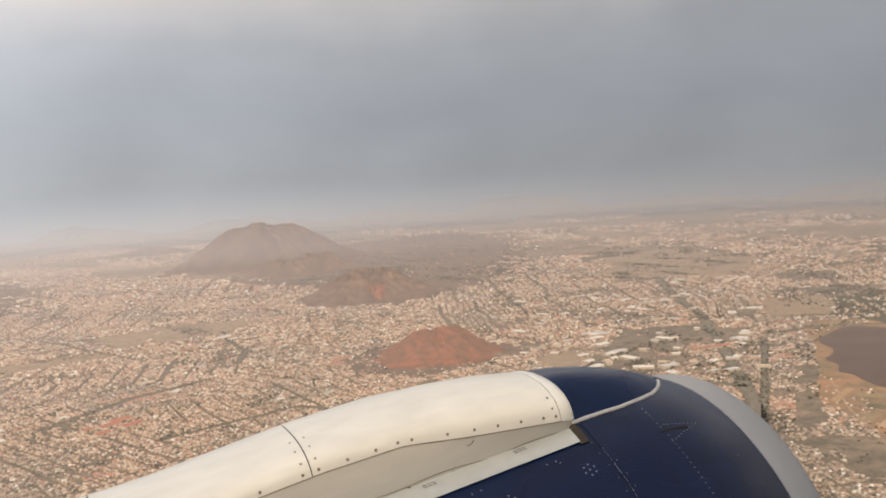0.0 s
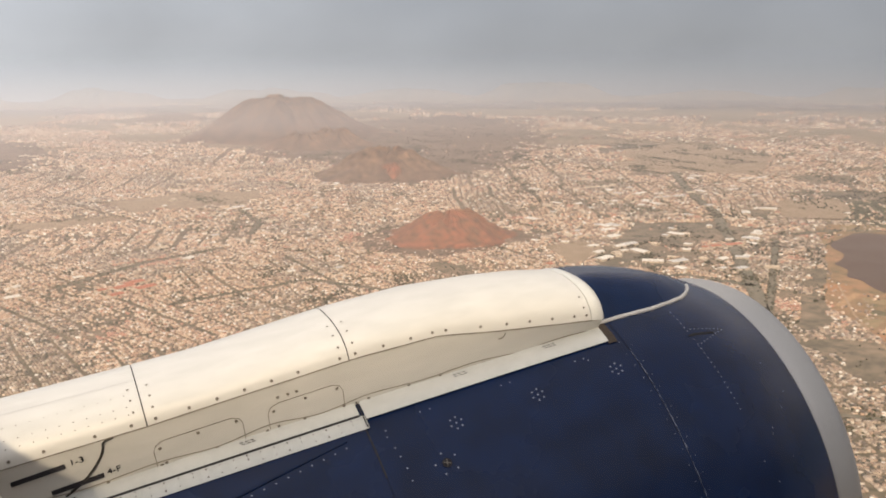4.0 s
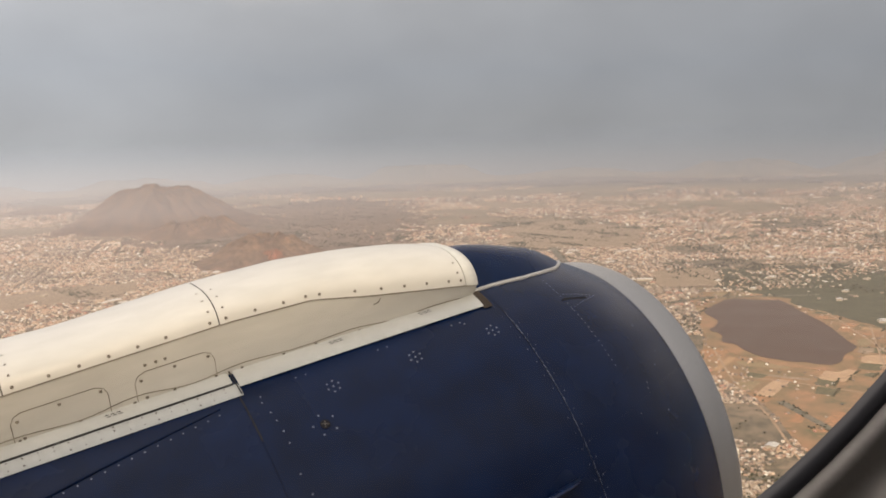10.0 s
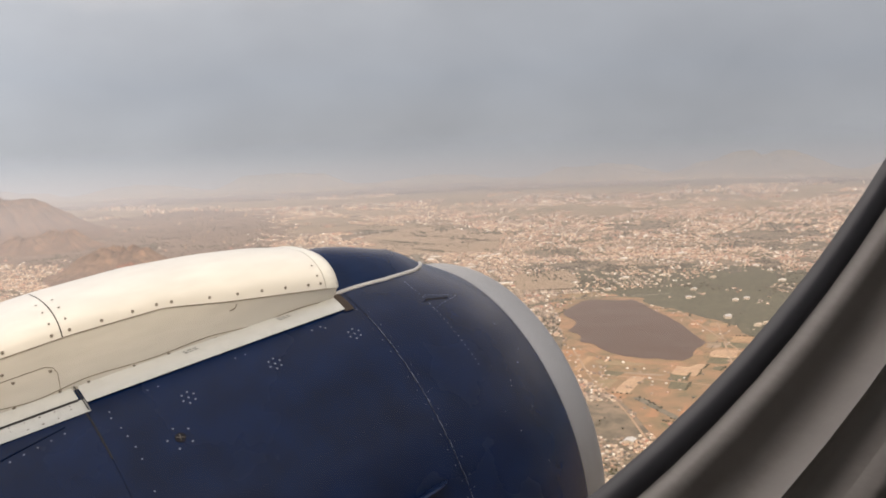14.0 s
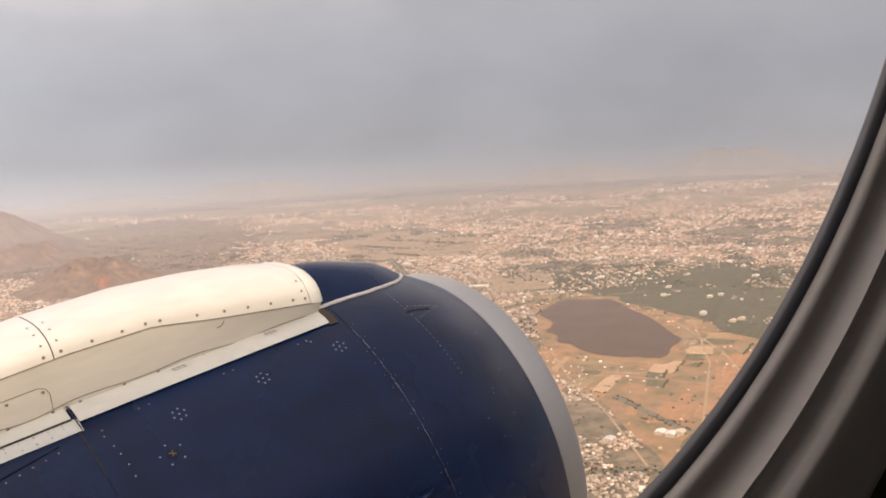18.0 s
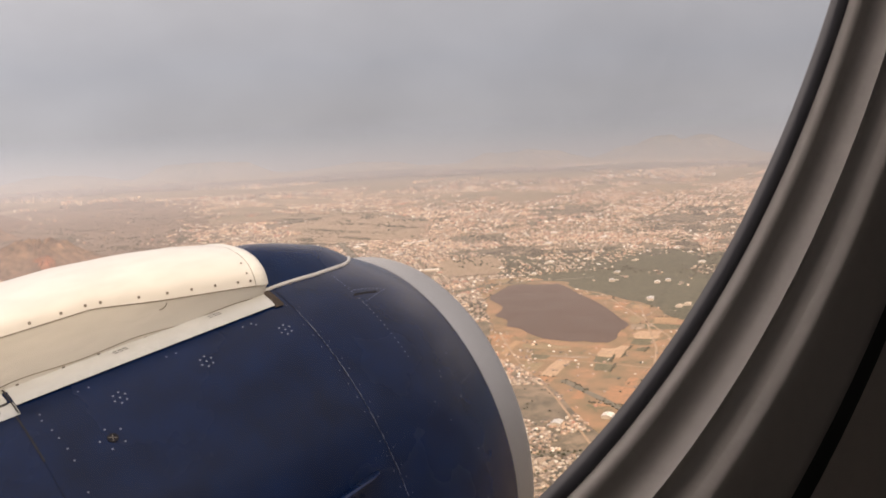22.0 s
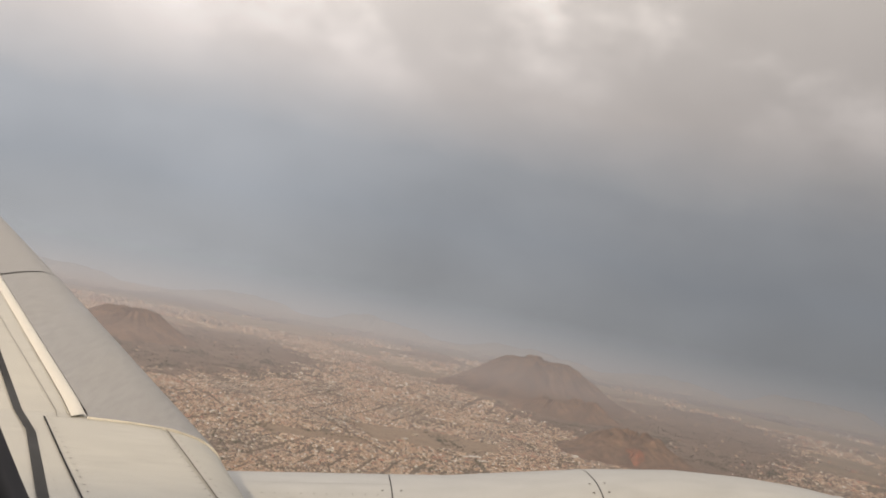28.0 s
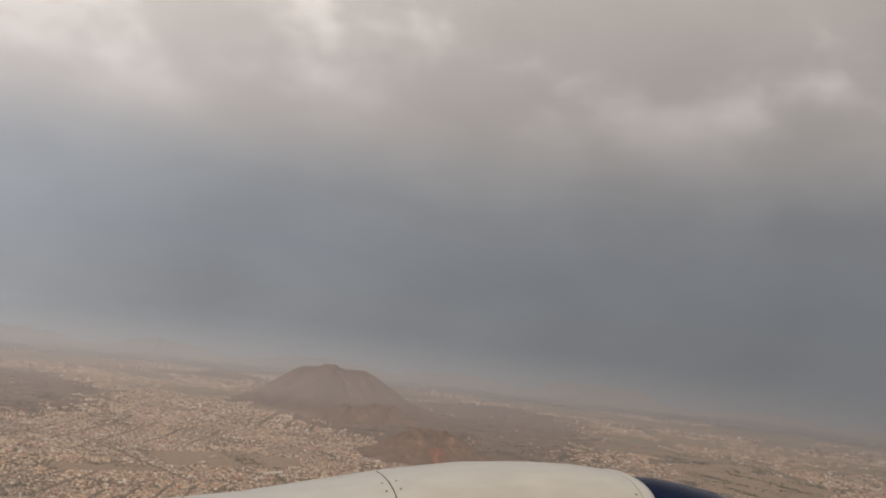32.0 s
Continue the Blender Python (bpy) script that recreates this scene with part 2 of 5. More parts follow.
def part(name, verts, faces, material, parent, label="", smooth=True, kind=""):
    """One mesh under a thing (or under a part of it); verts in the aircraft's axes."""
    top = parent
    while top.parent:
        top = top.parent
    b = Vector(top["base"])
    ob = new(name, mesh_of(name, [Vector(v) - b for v in verts], faces, material, smooth))
    ob.parent = parent
    return tagged(ob, label, kind=kind)


def grid_faces(nu, nv, closed=False):
    f = []
    for i in range(nu - 1):
        for j in range(nv - (0 if closed else 1)):
            k = (j + 1) % nv
            f.append((i * nv + j, i * nv + k, (i + 1) * nv + k, (i + 1) * nv + j))
    return f


def merge(*pieces):
    V, F = [], []
    for v, f in pieces:
        o = len(V)
        V += list(v)
        F += [tuple(i + o for i in q) for q in f]
    return V, F


def ribbon(points, normals, width, lift=0.003):
    """A flat strip along points that lie on a surface with those normals."""
    V = []
    n = len(points)
    for i in range(n):
        p, m = Vector(points[i]), Vector(normals[i]).normalized()
        d = (Vector(points[min(i + 1, n - 1)]) - Vector(points[max(i - 1, 0)])).normalized()
        s = d.cross(m).normalized() * width / 2
        V += [p - s + m * lift, p + s + m * lift]
    return V, [(2 * i, 2 * i + 1, 2 * i + 3, 2 * i + 2) for i in range(n - 1)]


def disc(p, normal, r, lift=0.003, n=7, dome=0.0):
    m = Vector(normal).normalized()
    a = m.orthogonal().normalized()
    b = m.cross(a)
    c = Vector(p) + m * lift
    V = [c + (a * math.cos(2 * math.pi * k / n) + b * math.sin(2 * math.pi * k / n)) * r for k in range(n)] + [c + m * (dome + r * 0.15)]
    return V, [(k, (k + 1) % n, n) for k in range(n)]


def tube(points, r, n=8):
    V = []
    pts = [Vector(p) for p in points]
    for i, p in enumerate(pts):
        d = (pts[min(i + 1, len(pts) - 1)] - pts[max(i - 1, 0)]).normalized()
        a = d.orthogonal().normalized()
        b = d.cross(a)
        rr = r[i] if isinstance(r, (list, tuple)) else r
        V += [p + (a * math.cos(2 * math.pi * k / n) + b * math.sin(2 * math.pi * k / n)) * rr for k in range(n)]
    F = grid_faces(len(pts), n, True)
    F += [tuple(range(n))[::-1], tuple(range((len(pts) - 1) * n, len(pts) * n))]
    return V, F


def lerp(x, xs, ys):
    return float(np.interp(x, xs, ys))


# ---------------------------------------------------------------- the engine
YC, ZC = 3.401, -2.128            # the engine's axis


def radius(x):
    if x <= 1.80:
        return 1.06 - 0.006 * (1.80 - x) ** 2
    return 1.06 - 0.16 * ((x - 1.80) / 0.60) ** 2


def joint_x(a):
    """Where the blue inlet cowl ends and the bare lip begins: the face leans forward at the top."""
    return 2.435 + 0.060 * math.sin(radians(a))


def cowl(x, a):
    """Place and normal on the cowl: x along the axis, a degrees up from the inboard side."""
    r, e = radius(x), 0.01
    s = (radius(x + e) - radius(x - e)) / (2 * e)
    ca, sa = math.cos(radians(a)), math.sin(radians(a))
    n = Vector((-s, -ca, sa)).normalized()
    return Vector((x, YC - r * ca, ZC + r * sa)), n


engine = thing("jet_engine", (0.8, YC, ZC - 1.06), "navy blue jet engine nacelle with bare metal inlet lip", "jet engine")


def cowl_shell(x0, x1, nx, a0=-140, a1=220, na=120, inset=0.0):
    V = []
    for i in range(nx):
        x = x0 + (x1 - x0) * i / (nx - 1)
        for j in range(na):
            p, n = cowl(x, a0 + (a1 - a0) * j / na)
            V.append(p - n * inset)
    return V, grid_faces(nx, na, True)


SEAM_F = 1.80      # ring joint between the inlet cowl and the fan cowl
SEAM_A = 0.775     # joint between the fan cowl and the reverser sleeve
part("reverser_cowl", *cowl_shell(-2.6, SEAM_A - 0.0006, 24), M_BLUE, engine)
part("fan_cowl", *cowl_shell(SEAM_A + 0.0006, SEAM_F - 0.001, 16), M_BLUE, engine)


def inlet_shell(nx=14, na=120):
    V = []
    for i in range(nx):
        for j in range(na):
            a = -140 + 360 * j / na
            x0 = SEAM_F + 0.001
            V.append(cowl(x0 + (joint_x(a) - 0.001 - x0) * i / (nx - 1), a)[0])
    return V, grid_faces(nx, na, True)


part("inlet_cowl", *inlet_shell(), M_BLUE, engine)
part("cowl_liner", *cowl_shell(-2.6, 2.35, 30, inset=0.012), M_LINE, engine)


def lip_shell():
    V, na, front = [], 120, 0.759
    for k, u in enumerate(list(np.linspace(0, math.pi / 2, 13)) + list(np.linspace(0.15, 1, 7))):
        for j in range(na):
            a = 360 * j / na
            xj = joint_x(a) + 0.001
            if k < 13:
                x, r = xj + 0.176 * math.sin(u), front + (radius(xj) - front) * math.cos(u) ** 0.9
            else:
                x, r = xj + 0.176 - 0.26 * u, front - 0.03 * math.sin(u * math.pi / 2)
            V.append((x, YC - r * math.cos(radians(a)), ZC + r * math.sin(radians(a))))
    return V, grid_faces(20, na, True)


part("inlet_lip", *lip_shell(), M_LIP, engine, "bare aluminium inlet lip")


def duct():
    V, na = [], 60
    rows = [(2.36, 0.727), (2.0, 0.735), (1.6, 0.755), (1.35, 0.765)]
    for x, r in rows:
        V += [(x, YC - r * math.cos(2 * math.pi * j / na), ZC + r * math.sin(2 * math.pi * j / na)) for j in range(na)]
    F = grid_faces(len(rows), na, True)
    F.append(tuple(range(3 * na, 4 * na)))
    return V, F


part("inlet_duct", *duct(), M_DARK, engine, "dark inlet duct")


def cowl_line(x0, a0, x1, a1, width, n=24, lift=0.002):
    P = [cowl(x0 + (x1 - x0) * i / (n - 1), a0 + (a1 - a0) * i / (n - 1)) for i in range(n)]
    return ribbon([p for p, _ in P], [m for _, m in P], width, lift)


def cowl_rivets(pts, r=0.004, lift=0.0005):
    return merge(*[disc(*cowl(x, a), r, lift) for x, a in pts])


random.seed(5)
# bright rivets of the blue cowls: ring joint rows, clusters of seven, the second row on the inlet cowl
ring = [(SEAM_F - 0.018 + random.uniform(-0.002, 0.002), a) for a in np.arange(-20, 64, 3.1)] + [(SEAM_F + 0.02, a + random.uniform(-0.8, 0.8)) for a in np.arange(-20, 64, 3.4)]
part("joint_rivets", *cowl_rivets(ring, 0.0021), M_RIVET, engine, "bare metal rivets", kind="stuff")
row = [(2.078 + 0.0004 * (69 - a), a) for a in np.arange(42.5, 69.5, 1.25)]
row += [(2.082 + 0.019 * k, 63.1 - 0.07 * k) for k in range(1, 10)] + [(2.248 - 0.021 * k, 62.2 - 0.5 * k) for k in range(9)]
row += [(2.358, 44.0), (2.198, 37.0), (2.186, 35.8), (2.089, 31.4), (2.123, 26.6), (2.30, 40.5), (2.24, 30.0), (2.21, 18.0), (2.33, 52.0)]
part("inlet_rivets", *cowl_rivets(row, 0.003), M_RIVET, engine, "bare metal rivets", kind="stuff")
edge = [(joint_x(a) - 0.012, a) for a in np.arange(-15, 75, 1.6)]
part("lip_rivets", *cowl_rivets(edge, 0.0028), M_FAST, engine, kind="stuff")


def cluster(x, a):
    pts = [(x, a)] + [(x + 0.022 * math.cos(k * math.pi / 3 + 0.3), a + 1.25 * math.sin(k * math.pi / 3 + 0.3)) for k in range(6)]
    return cowl_rivets(pts, 0.0040)


for cx, ca in ((1.708, 58.1), (1.386, 58.1), (1.07, 57.9)):
    part("rivet_cluster", *cluster(cx, ca), M_RIVET, engine, "cluster of bright rivets", kind="stuff")
pairs = [(x + d, 62.6) for x in (1.60, 1.30, 0.99) for d in (-0.018, 0.018)] + [(1.60 + 0.03, 61.9), (0.835, 61.0), (0.83, 59.6), (0.84, 57), (0.845, 55), (0.85, 52.5), (0.85, 50), (0.84, 44), (0.85, 40), (0.85, 33)]
part("cowl_rivets", *cowl_rivets(pairs, 0.0033), M_RIVET, engine, kind="stuff")
p, n = cowl(0.981, 51.0)
part("drain_port", *disc(p, n, 0.017, 0.002, 16, -0.004), M_INK, engine, "round black port in the cowl")
part("port_cross", *merge(cowl_line(0.969, 51.3, 0.993, 50.7, 0.0028, 3, 0.003), cowl_line(0.978, 50.4, 0.984, 51.6, 0.0028, 3, 0.003)), M_FAST, engine, "worn cross slot on the port")
part("port_screws", *cowl_rivets([(0.981 + 0.040 * math.cos(k), 51.0 + 2.1 * math.sin(k)) for k in np.arange(0.5, 6.7, 1.25)], 0.0038), M_RIVET, engine, kind="stuff")
part("cowl_gap", *cowl_line(SEAM_A, 52.0, SEAM_A, 62.6, 0.006, 14, 0.0015), M_LINE, engine, "dark sooty gap between the cowls")
# triangular mark on the inlet cowl
tri = [cowl(x, a)[0] + cowl(x, a)[1] * 0.002 for x, a in ((2.062, 61.0), (2.20, 61.2), (2.195, 61.9), (2.085, 61.7))]
part("vent_scoop", tri, [(0, 1, 2, 3)], M_INK, engine, "small dark flush vent")


def strake():
    """The chine on the inboard side: a thin curved fin."""
    V, n = [], 22
    for i in range(n):
        u = i / (n - 1)
        x = 0.98 + 0.75 * u
        a = 21.5 + 3.2 * u
        p, m = cowl(x, a)
        h = 0.17 * (math.sin(min(u * 1.25, 1) * math.pi / 2)) ** 0.8 * (1 - max(0, (u - 0.72) / 0.28) ** 2.2)
        t = Vector((0, 0.30, 0.95)) * 0.006
        d = (m + Vector((0, 0, 0.12))).normalized()
        V += [p - m * 0.01 - t, p + d * h - t * 0.4, p + d * h + t * 0.4, p - m * 0.01 + t]
    F = grid_faces(n, 4, True) + [(0, 1, 2, 3), tuple(range(4 * n - 4, 4 * n))]
    return V, F


part("strake", *strake(), M_BLUE, engine, "thin navy vortex strake")
# bulged line with rivets on the sleeve
Pb = [cowl(0.70 - 1.0 * k / 30, 61.3 - 8.5 * k / 30 - 1.5 * (k / 30) ** 2) for k in range(31)]
part("sleeve_ridge", *tube([p for p, _ in Pb], [0.003 + 0.008 * k / 30 for k in range(31)], 6), M_BLUE, engine)
part("sleeve_rivets", *merge(*[disc(cowl(0.69 - 0.042 * k, 60.0 - 0.36 * k)[0], cowl(0.6 - 0.04 * k, 60.0)[1], 0.0032, 0.001) for k in range(24)]), M_RIVET, engine, kind="stuff")
# weathered scratches along the ring joint
part("joint_wear", *merge(*[cowl_line(SEAM_F + random.uniform(-0.0016, 0.0030), a, SEAM_F + random.uniform(-0.0016, 0.0030), a + random.uniform(0.3, 1.4), random.choice((0.0012, 0.0012, 0.0024)), 3) for a in np.arange(18, 62, 1.05)]), M_RIVET, engine, kind="stuff")

# ---------------------------------------------------------------- the pylon fairing on top of the engine
pylon = thing("engine_pylon", (0.5, YC, ZC + 1.0), "grey-white painted pylon fairing with dark screws on the engine", "aircraft fairing")
OFF = 0.215
CREASE = ([-1.2, 0.1, 0.8, 1.1, 1.32, 1.70, 1.76], [1.145, 1.15, 1.172, 1.165, 1.118, 1.05, 1.04])
CROWN = ([-1.2, -0.4, 0.3, 0.8, 1.1, 1.35, 1.55, 1.70, 1.78], [1.290, 1.260, 1.246, 1.270, 1.268, 1.246, 1.214, 1.178, 1.157])


def crown_point(x, u, grow=0.0):
    """u 0..1 from the inboard crease over the crown to the outboard crease."""
    c, t = lerp(x, *CREASE), lerp(x, *CROWN)
    a = math.pi * (1 - u)
    y = -OFF + math.copysign(abs(math.cos(a)) ** 0.8, math.cos(a)) * (OFF + grow)
    z = c + (t - c + grow) * abs(math.sin(a)) ** 0.8
    return Vector((x, YC + y, ZC + z))


def crown_shell(x0, x1, nx, nu=28):
    V = [crown_point(x0 + (x1 - x0) * i / (nx - 1), j / (nu - 1)) for i in range(nx) for j in range(nu)]
    return V, grid_faces(nx, nu)


SEAMS = (-0.46, 0.105, 0.775, 1.70)
for k in range(3):
    part("crown_panel", *crown_shell(SEAMS[k] + 0.002, SEAMS[k + 1] - 0.002, 18), M_WHITE, pylon)
for x in SEAMS[1:3]:
    part("crown_liner", [crown_point(x - 0.012 + 0.024 * i, j / 27, -0.004) for i in range(2) for j in range(28)], grid_faces(2, 28), M_LINE, pylon)
# rim at the front of the crown
rim = [(1.70, 0.0), (1.704, 0.003), (1.735, 0.003), (1.752, -0.002), (1.756, -0.02)]
part("front_rim", [crown_point(x, j / 27, g) for x, g in rim for j in range(28)], grid_faces(5, 28), M_FLANGE, pylon)


def wall_point(x, v, side=-1):
    """v 0..1 from the flange on the cowl up to the crease."""
    b, m = cowl(x, 69.0)
    top = crown_point(x, 0.0)
    y = b.y + (top.y - b.y) * v
    return Vector((x, y if side < 0 else 2 * (YC - OFF) - y, b.z - 0.004 + (top.z - b.z + 0.004) * v))


XS_WALL = np.linspace(-0.9, 1.745, 40)
for side, lab in ((-1, ""), (1, "")):
    V = [wall_point(x, v, side) for x in XS_WALL for v in (0, 0.33, 0.66, 1)]
    part("side_wall", V, grid_faces(40, 4), M_WHITE, pylon)


def flange(x0, x1, a0, a1, lift, nx=26, na=5):
    V = []
    for i in range(nx):
        for j in range(na):
            p, m = cowl(x0 + (x1 - x0) * i / (nx - 1), a0 + (a1 - a0) * j / (na - 1))
            V.append(p + m * (lift if 0 < j < na - 1 else lift - 0.003))
    return V, grid_faces(nx, na)


part("front_flange", *flange(0.792, 1.745, 64.6, 70.2, 0.010), M_FLANGE, pylon)
part("aft_flange", *flange(-0.9, 0.775, 66.0, 70.6, 0.010), M_FLANGE, pylon)
part("aft_lower_flange", *flange(-0.9, 0.79, 62.6, 65.8, 0.006), M_FLANGE, pylon)
part("flange_gap", *cowl_line(-0.9, 65.9, 0.775, 65.9, 0.012, 30, 0.004), M_LINE, pylon)
part("flange_joint", *cowl_line(0.783, 62.4, 0.783, 70.8, 0.0045, 8, 0.0125), M_LINE, pylon)
# scalloped upper edge of the flange
FE = [wall_point(x, 0.13 + 0.06 * math.sin(x * 16.5) * (0.4 + 0.6 * math.sin(x * 3.1) ** 2)) for x in np.linspace(-0.6, 1.70, 60)]
part("flange_edge", *ribbon(FE, [Vector((0, -1, 0.3))] * len(FE), 0.0030, 0.003), M_SEAM, pylon)

# crease line and screws
cr_pts = [crown_point(x, 0.0) for x in np.linspace(-0.6, 1.72, 60)]
part("crease_line", *ribbon(cr_pts, [Vector((0, -1, 0.25))] * 60, 0.0034, 0.003), M_JOINT, pylon)


def screws(pts):
    return merge(*[disc(p, m, 0.0058, 0.002, 8) for p, m in pts])


def crown_screw(x, u):
    p = crown_point(x, u)
    q, r = crown_point(x + 0.01, u), crown_point(x, u + 0.01)
    m = (r - p).cross(q - p).normalized()
    return p, (m if m.y < 0 or m.z > 0 else -m)


part("crown_screws", *screws([crown_screw(x, 0.035) for x in (-0.38, -0.30, -0.2, -0.05, 0.06, 0.135, 0.24, 0.33, 0.42, 0.51, 0.60, 0.745, 0.80, 0.90, 1.0, 1.08, 1.13, 1.26, 1.36, 1.45, 1.54, 1.63, 1.68)]), M_FAST, pylon, "dark screws", kind="stuff")
part("seam_screws", *merge(*[disc(p, m, 0.0044, 0.002, 8) for p, m in [crown_screw(0.775 + s, u) for s in (-0.025, 0.025) for u in (0.14, 0.27, 0.38)] + [crown_screw(0.105 + s, u) for s in (-0.03, 0.03) for u in (0.14, 0.25, 0.36)] + [crown_screw(1.675, u) for u in (0.1, 0.2)]]), M_FAST, pylon, kind="stuff")
part("aft_crown_screws", *merge(*[disc(*crown_screw(x, u), 0.0022, 0.0015, 6) for x in np.linspace(-0.42, 0.06, 13) for u in (0.13, 0.20, 0.31)]), M_FAST, pylon, kind="stuff")
crl = [crown_screw(x, 0.44) for x in np.linspace(-0.455, 0.10, 20)]
part("crown_seam", *ribbon([p for p, _ in crl], [m for _, m in crl], 0.002, 0.0015), M_BEAD, pylon)
part("flange_screws", *screws([(wall_point(x, 0.075), Vector((0, -1, 0.3))) for x in (-0.3, -0.05, 0.12, 0.30, 0.47, 0.60, 0.74, 0.83, 0.98, 1.10, 1.27, 1.40, 1.52, 1.64)]), M_FAST, pylon, kind="stuff")
part("lower_flange_rivets", *merge(*[disc(cowl(x, a)[0], cowl(x, a)[1], 0.0028 + 0.0012 * ((k * 7) % 3 == 0), 0.007, 6) for k, x in enumerate(np.arange(-0.7, 0.78, 0.045)) for a in ((63.3, 65.0) if k % 4 else (64.2, 65.1))]), M_FAST, pylon, kind="stuff")

# access panels on the wall: rounded outline strips with screws


def wall_strip(outline, width=0.003):
    P = [wall_point(x, v) for x, v in outline]
    return ribbon(P, [Vector((0, -1, 0.3))] * len(P), width, 0.003)


def panel_outline(x0, x1, v0, v1):
    r = 0.035
    return [(x0, v0), (x0, v1 - 0.18), (x0 + 0.3 * r, v1 - 0.06), (x0 + r, v1), (x1 - r, v1), (x1 - 0.3 * r, v1 - 0.06), (x1, v1 - 0.18), (x1, v0)]


for x0, x1 in ((0.48, 0.742), (0.105, 0.395)):
    pan = part("access_panel", *wall_strip(panel_outline(x0, x1, 0.02, 0.60), 0.0022), M_JOINT, pylon, "rounded access panel outline")
    part("screws", *screws([(wall_point(x, v), Vector((0, -1, 0.3))) for x, v in ((x0 + 0.02, 0.45), ((x0 + x1) / 2, 0.52), (x1 - 0.02, 0.5), (x0 + 0.03, 0.1))]), M_FAST, pan, kind="stuff")
part("wall_marks", *screws([(wall_point(x, 0.72), Vector((0, -1, 0.3))) for x in (0.52, 0.555, 0.585)]), M_FAST, pylon, kind="stuff")
part("hook_scratch", *wall_strip([(1.352, 0.90), (1.346, 0.80), (1.338, 0.75), (1.325, 0.735)], 0.0034), M_FAST, pylon, "dark hook-shaped scratch")
part("edge_trim", *wall_strip([(0.0, 0.99), (-0.022, 0.97), (-0.034, 0.92), (-0.036, 0.84), (-0.042, 0.74), (-0.055, 0.62), (-0.075, 0.48), (-0.10, 0.34), (-0.135, 0.20), (-0.18, 0.06)], 0.0085), M_SEAL, pylon, "curved black seal")
for x0, v0 in ((-0.315, 0.70), (-0.215, 0.27)):
    part("black_bar", *wall_strip([(x0, v0 - 0.02), (x0 + 0.16, v0 + 0.02)], 0.022), M_INK, pylon, "black alignment bar")


def writing(text, x, v, size, parent):
    c = bpy.data.curves.new("writing", "FONT")
    c.body, c.size, c.extrude = text, size, 0.0006
    tmp = bpy.data.objects.new("tmp", c)
    scene.collection.objects.link(tmp)
    me = bpy.data.meshes.new_from_object(tmp.evaluated_get(bpy.context.evaluated_depsgraph_get()))
    bpy.data.objects.remove(tmp)
    me.materials.clear()
    me.materials.append(M_INK)
    ob = new("lettering", me)
    ob.parent = parent
    b = Vector(parent["base"])
    p = wall_point(x, v)
    xa = (wall_point(x + 0.1, v) - p).normalized()
    up_ = (wall_point(x, v + 0.2) - p).normalized()
    za = xa.cross(up_).normalized()
    ya = za.cross(xa)
    m = Matrix((xa, ya, za)).transposed().to_4x4()
    ob.matrix_local = Matrix.Translation(p - b + za * 0.004) @ m
    return tagged(ob, "black stencilled letters")


writing("1-3", -0.142, 0.69, 0.034, pylon)
writing("4-F", -0.045, 0.265, 0.034, pylon)
for x in (1.50, 1.14, 0.37, -0.2):
    bars = [cowl_line(x + 0.004 * k + 0.018 * j, 68.0 - 0.5 * k, x + 0.004 * k + 0.018 * j + 0.013, 68.0 - 0.5 * k, 0.0036, 3, 0.0125) for k in range(2) for j in range(3)]
    part("placard", *merge(*bars), M_INK, pylon, "tiny unreadable placard lines")

# blue nose of the fairing with its grey sealant bead


def nose(x, u):
    half = lerp(x, [1.752, 1.9, 2.0, 2.11, 2.2, 2.26, 2.32, 2.345], [0.358, 0.354, 0.344, 0.308, 0.264, 0.213, 0.140, 0.098])
    t = lerp(x, [1.752, 1.85, 1.95, 2.05, 2.15, 2.22, 2.29, 2.345], [1.172, 1.155, 1.127, 1.094, 1.056, 1.018, 0.970, 0.930])
    mid = lerp(x, [1.752, 2.1, 2.25, 2.345], [OFF, 0.195, 0.130, 0.092])
    y = -half + 2 * (half - mid) * u
    base = math.sqrt(max(radius(x) ** 2 - y * y, 0.01)) - 0.004
    s = max(0.0, 1 - abs(2 * u - 1) ** 2.2)
    return Vector((x, YC + y, ZC + base + max(t - math.sqrt(radius(x) ** 2) * 1.0, 0.004) * s + 0.004 * s))


XN = [1.752 + 0.593 * (1 - (1 - k / 21) ** 1.7) for k in range(22)]
part("blue_nose", [nose(x, j / 20) for x in XN for j in range(21)], grid_faces(22, 21), M_BLUE, pylon, "navy painted nose of the fairing")
bead = [nose(x, 0.0) + Vector((0, -0.004, 0.004)) for x in XN] 
part("sealant_bead", *tube(bead, 0.0085, 8), M_BEAD, pylon, "grey sealant bead")
part("corner_soot", *flange(1.741, 1.778, 64.0, 69.6, 0.008, 6, 6), M_SOOT, pylon, "brown sooty corner patch")
cap = [wall_point(1.744, v) for v in (0, 0.5)] + [crown_point(1.744, j / 27) for j in range(28)] + [wall_point(1.744, v, 1) for v in (0.5, 0)]
part("front_bulkhead", cap, [tuple(range(len(cap)))], M_FLANGE, pylon, smooth=False)

# ---------------------------------------------------------------- the wing


def le(y):
    """Leading edge of the wing."""
    if y < 3.05:
        return Vector((-0.43 + 0.25 * (3.05 - y), y, -0.80 + 0.012 * (3.05 - y)))
    return Vector((-0.43 - 0.455 * (y - 3.05), y, -0.80 + 0.145 * (y - 3.05)))


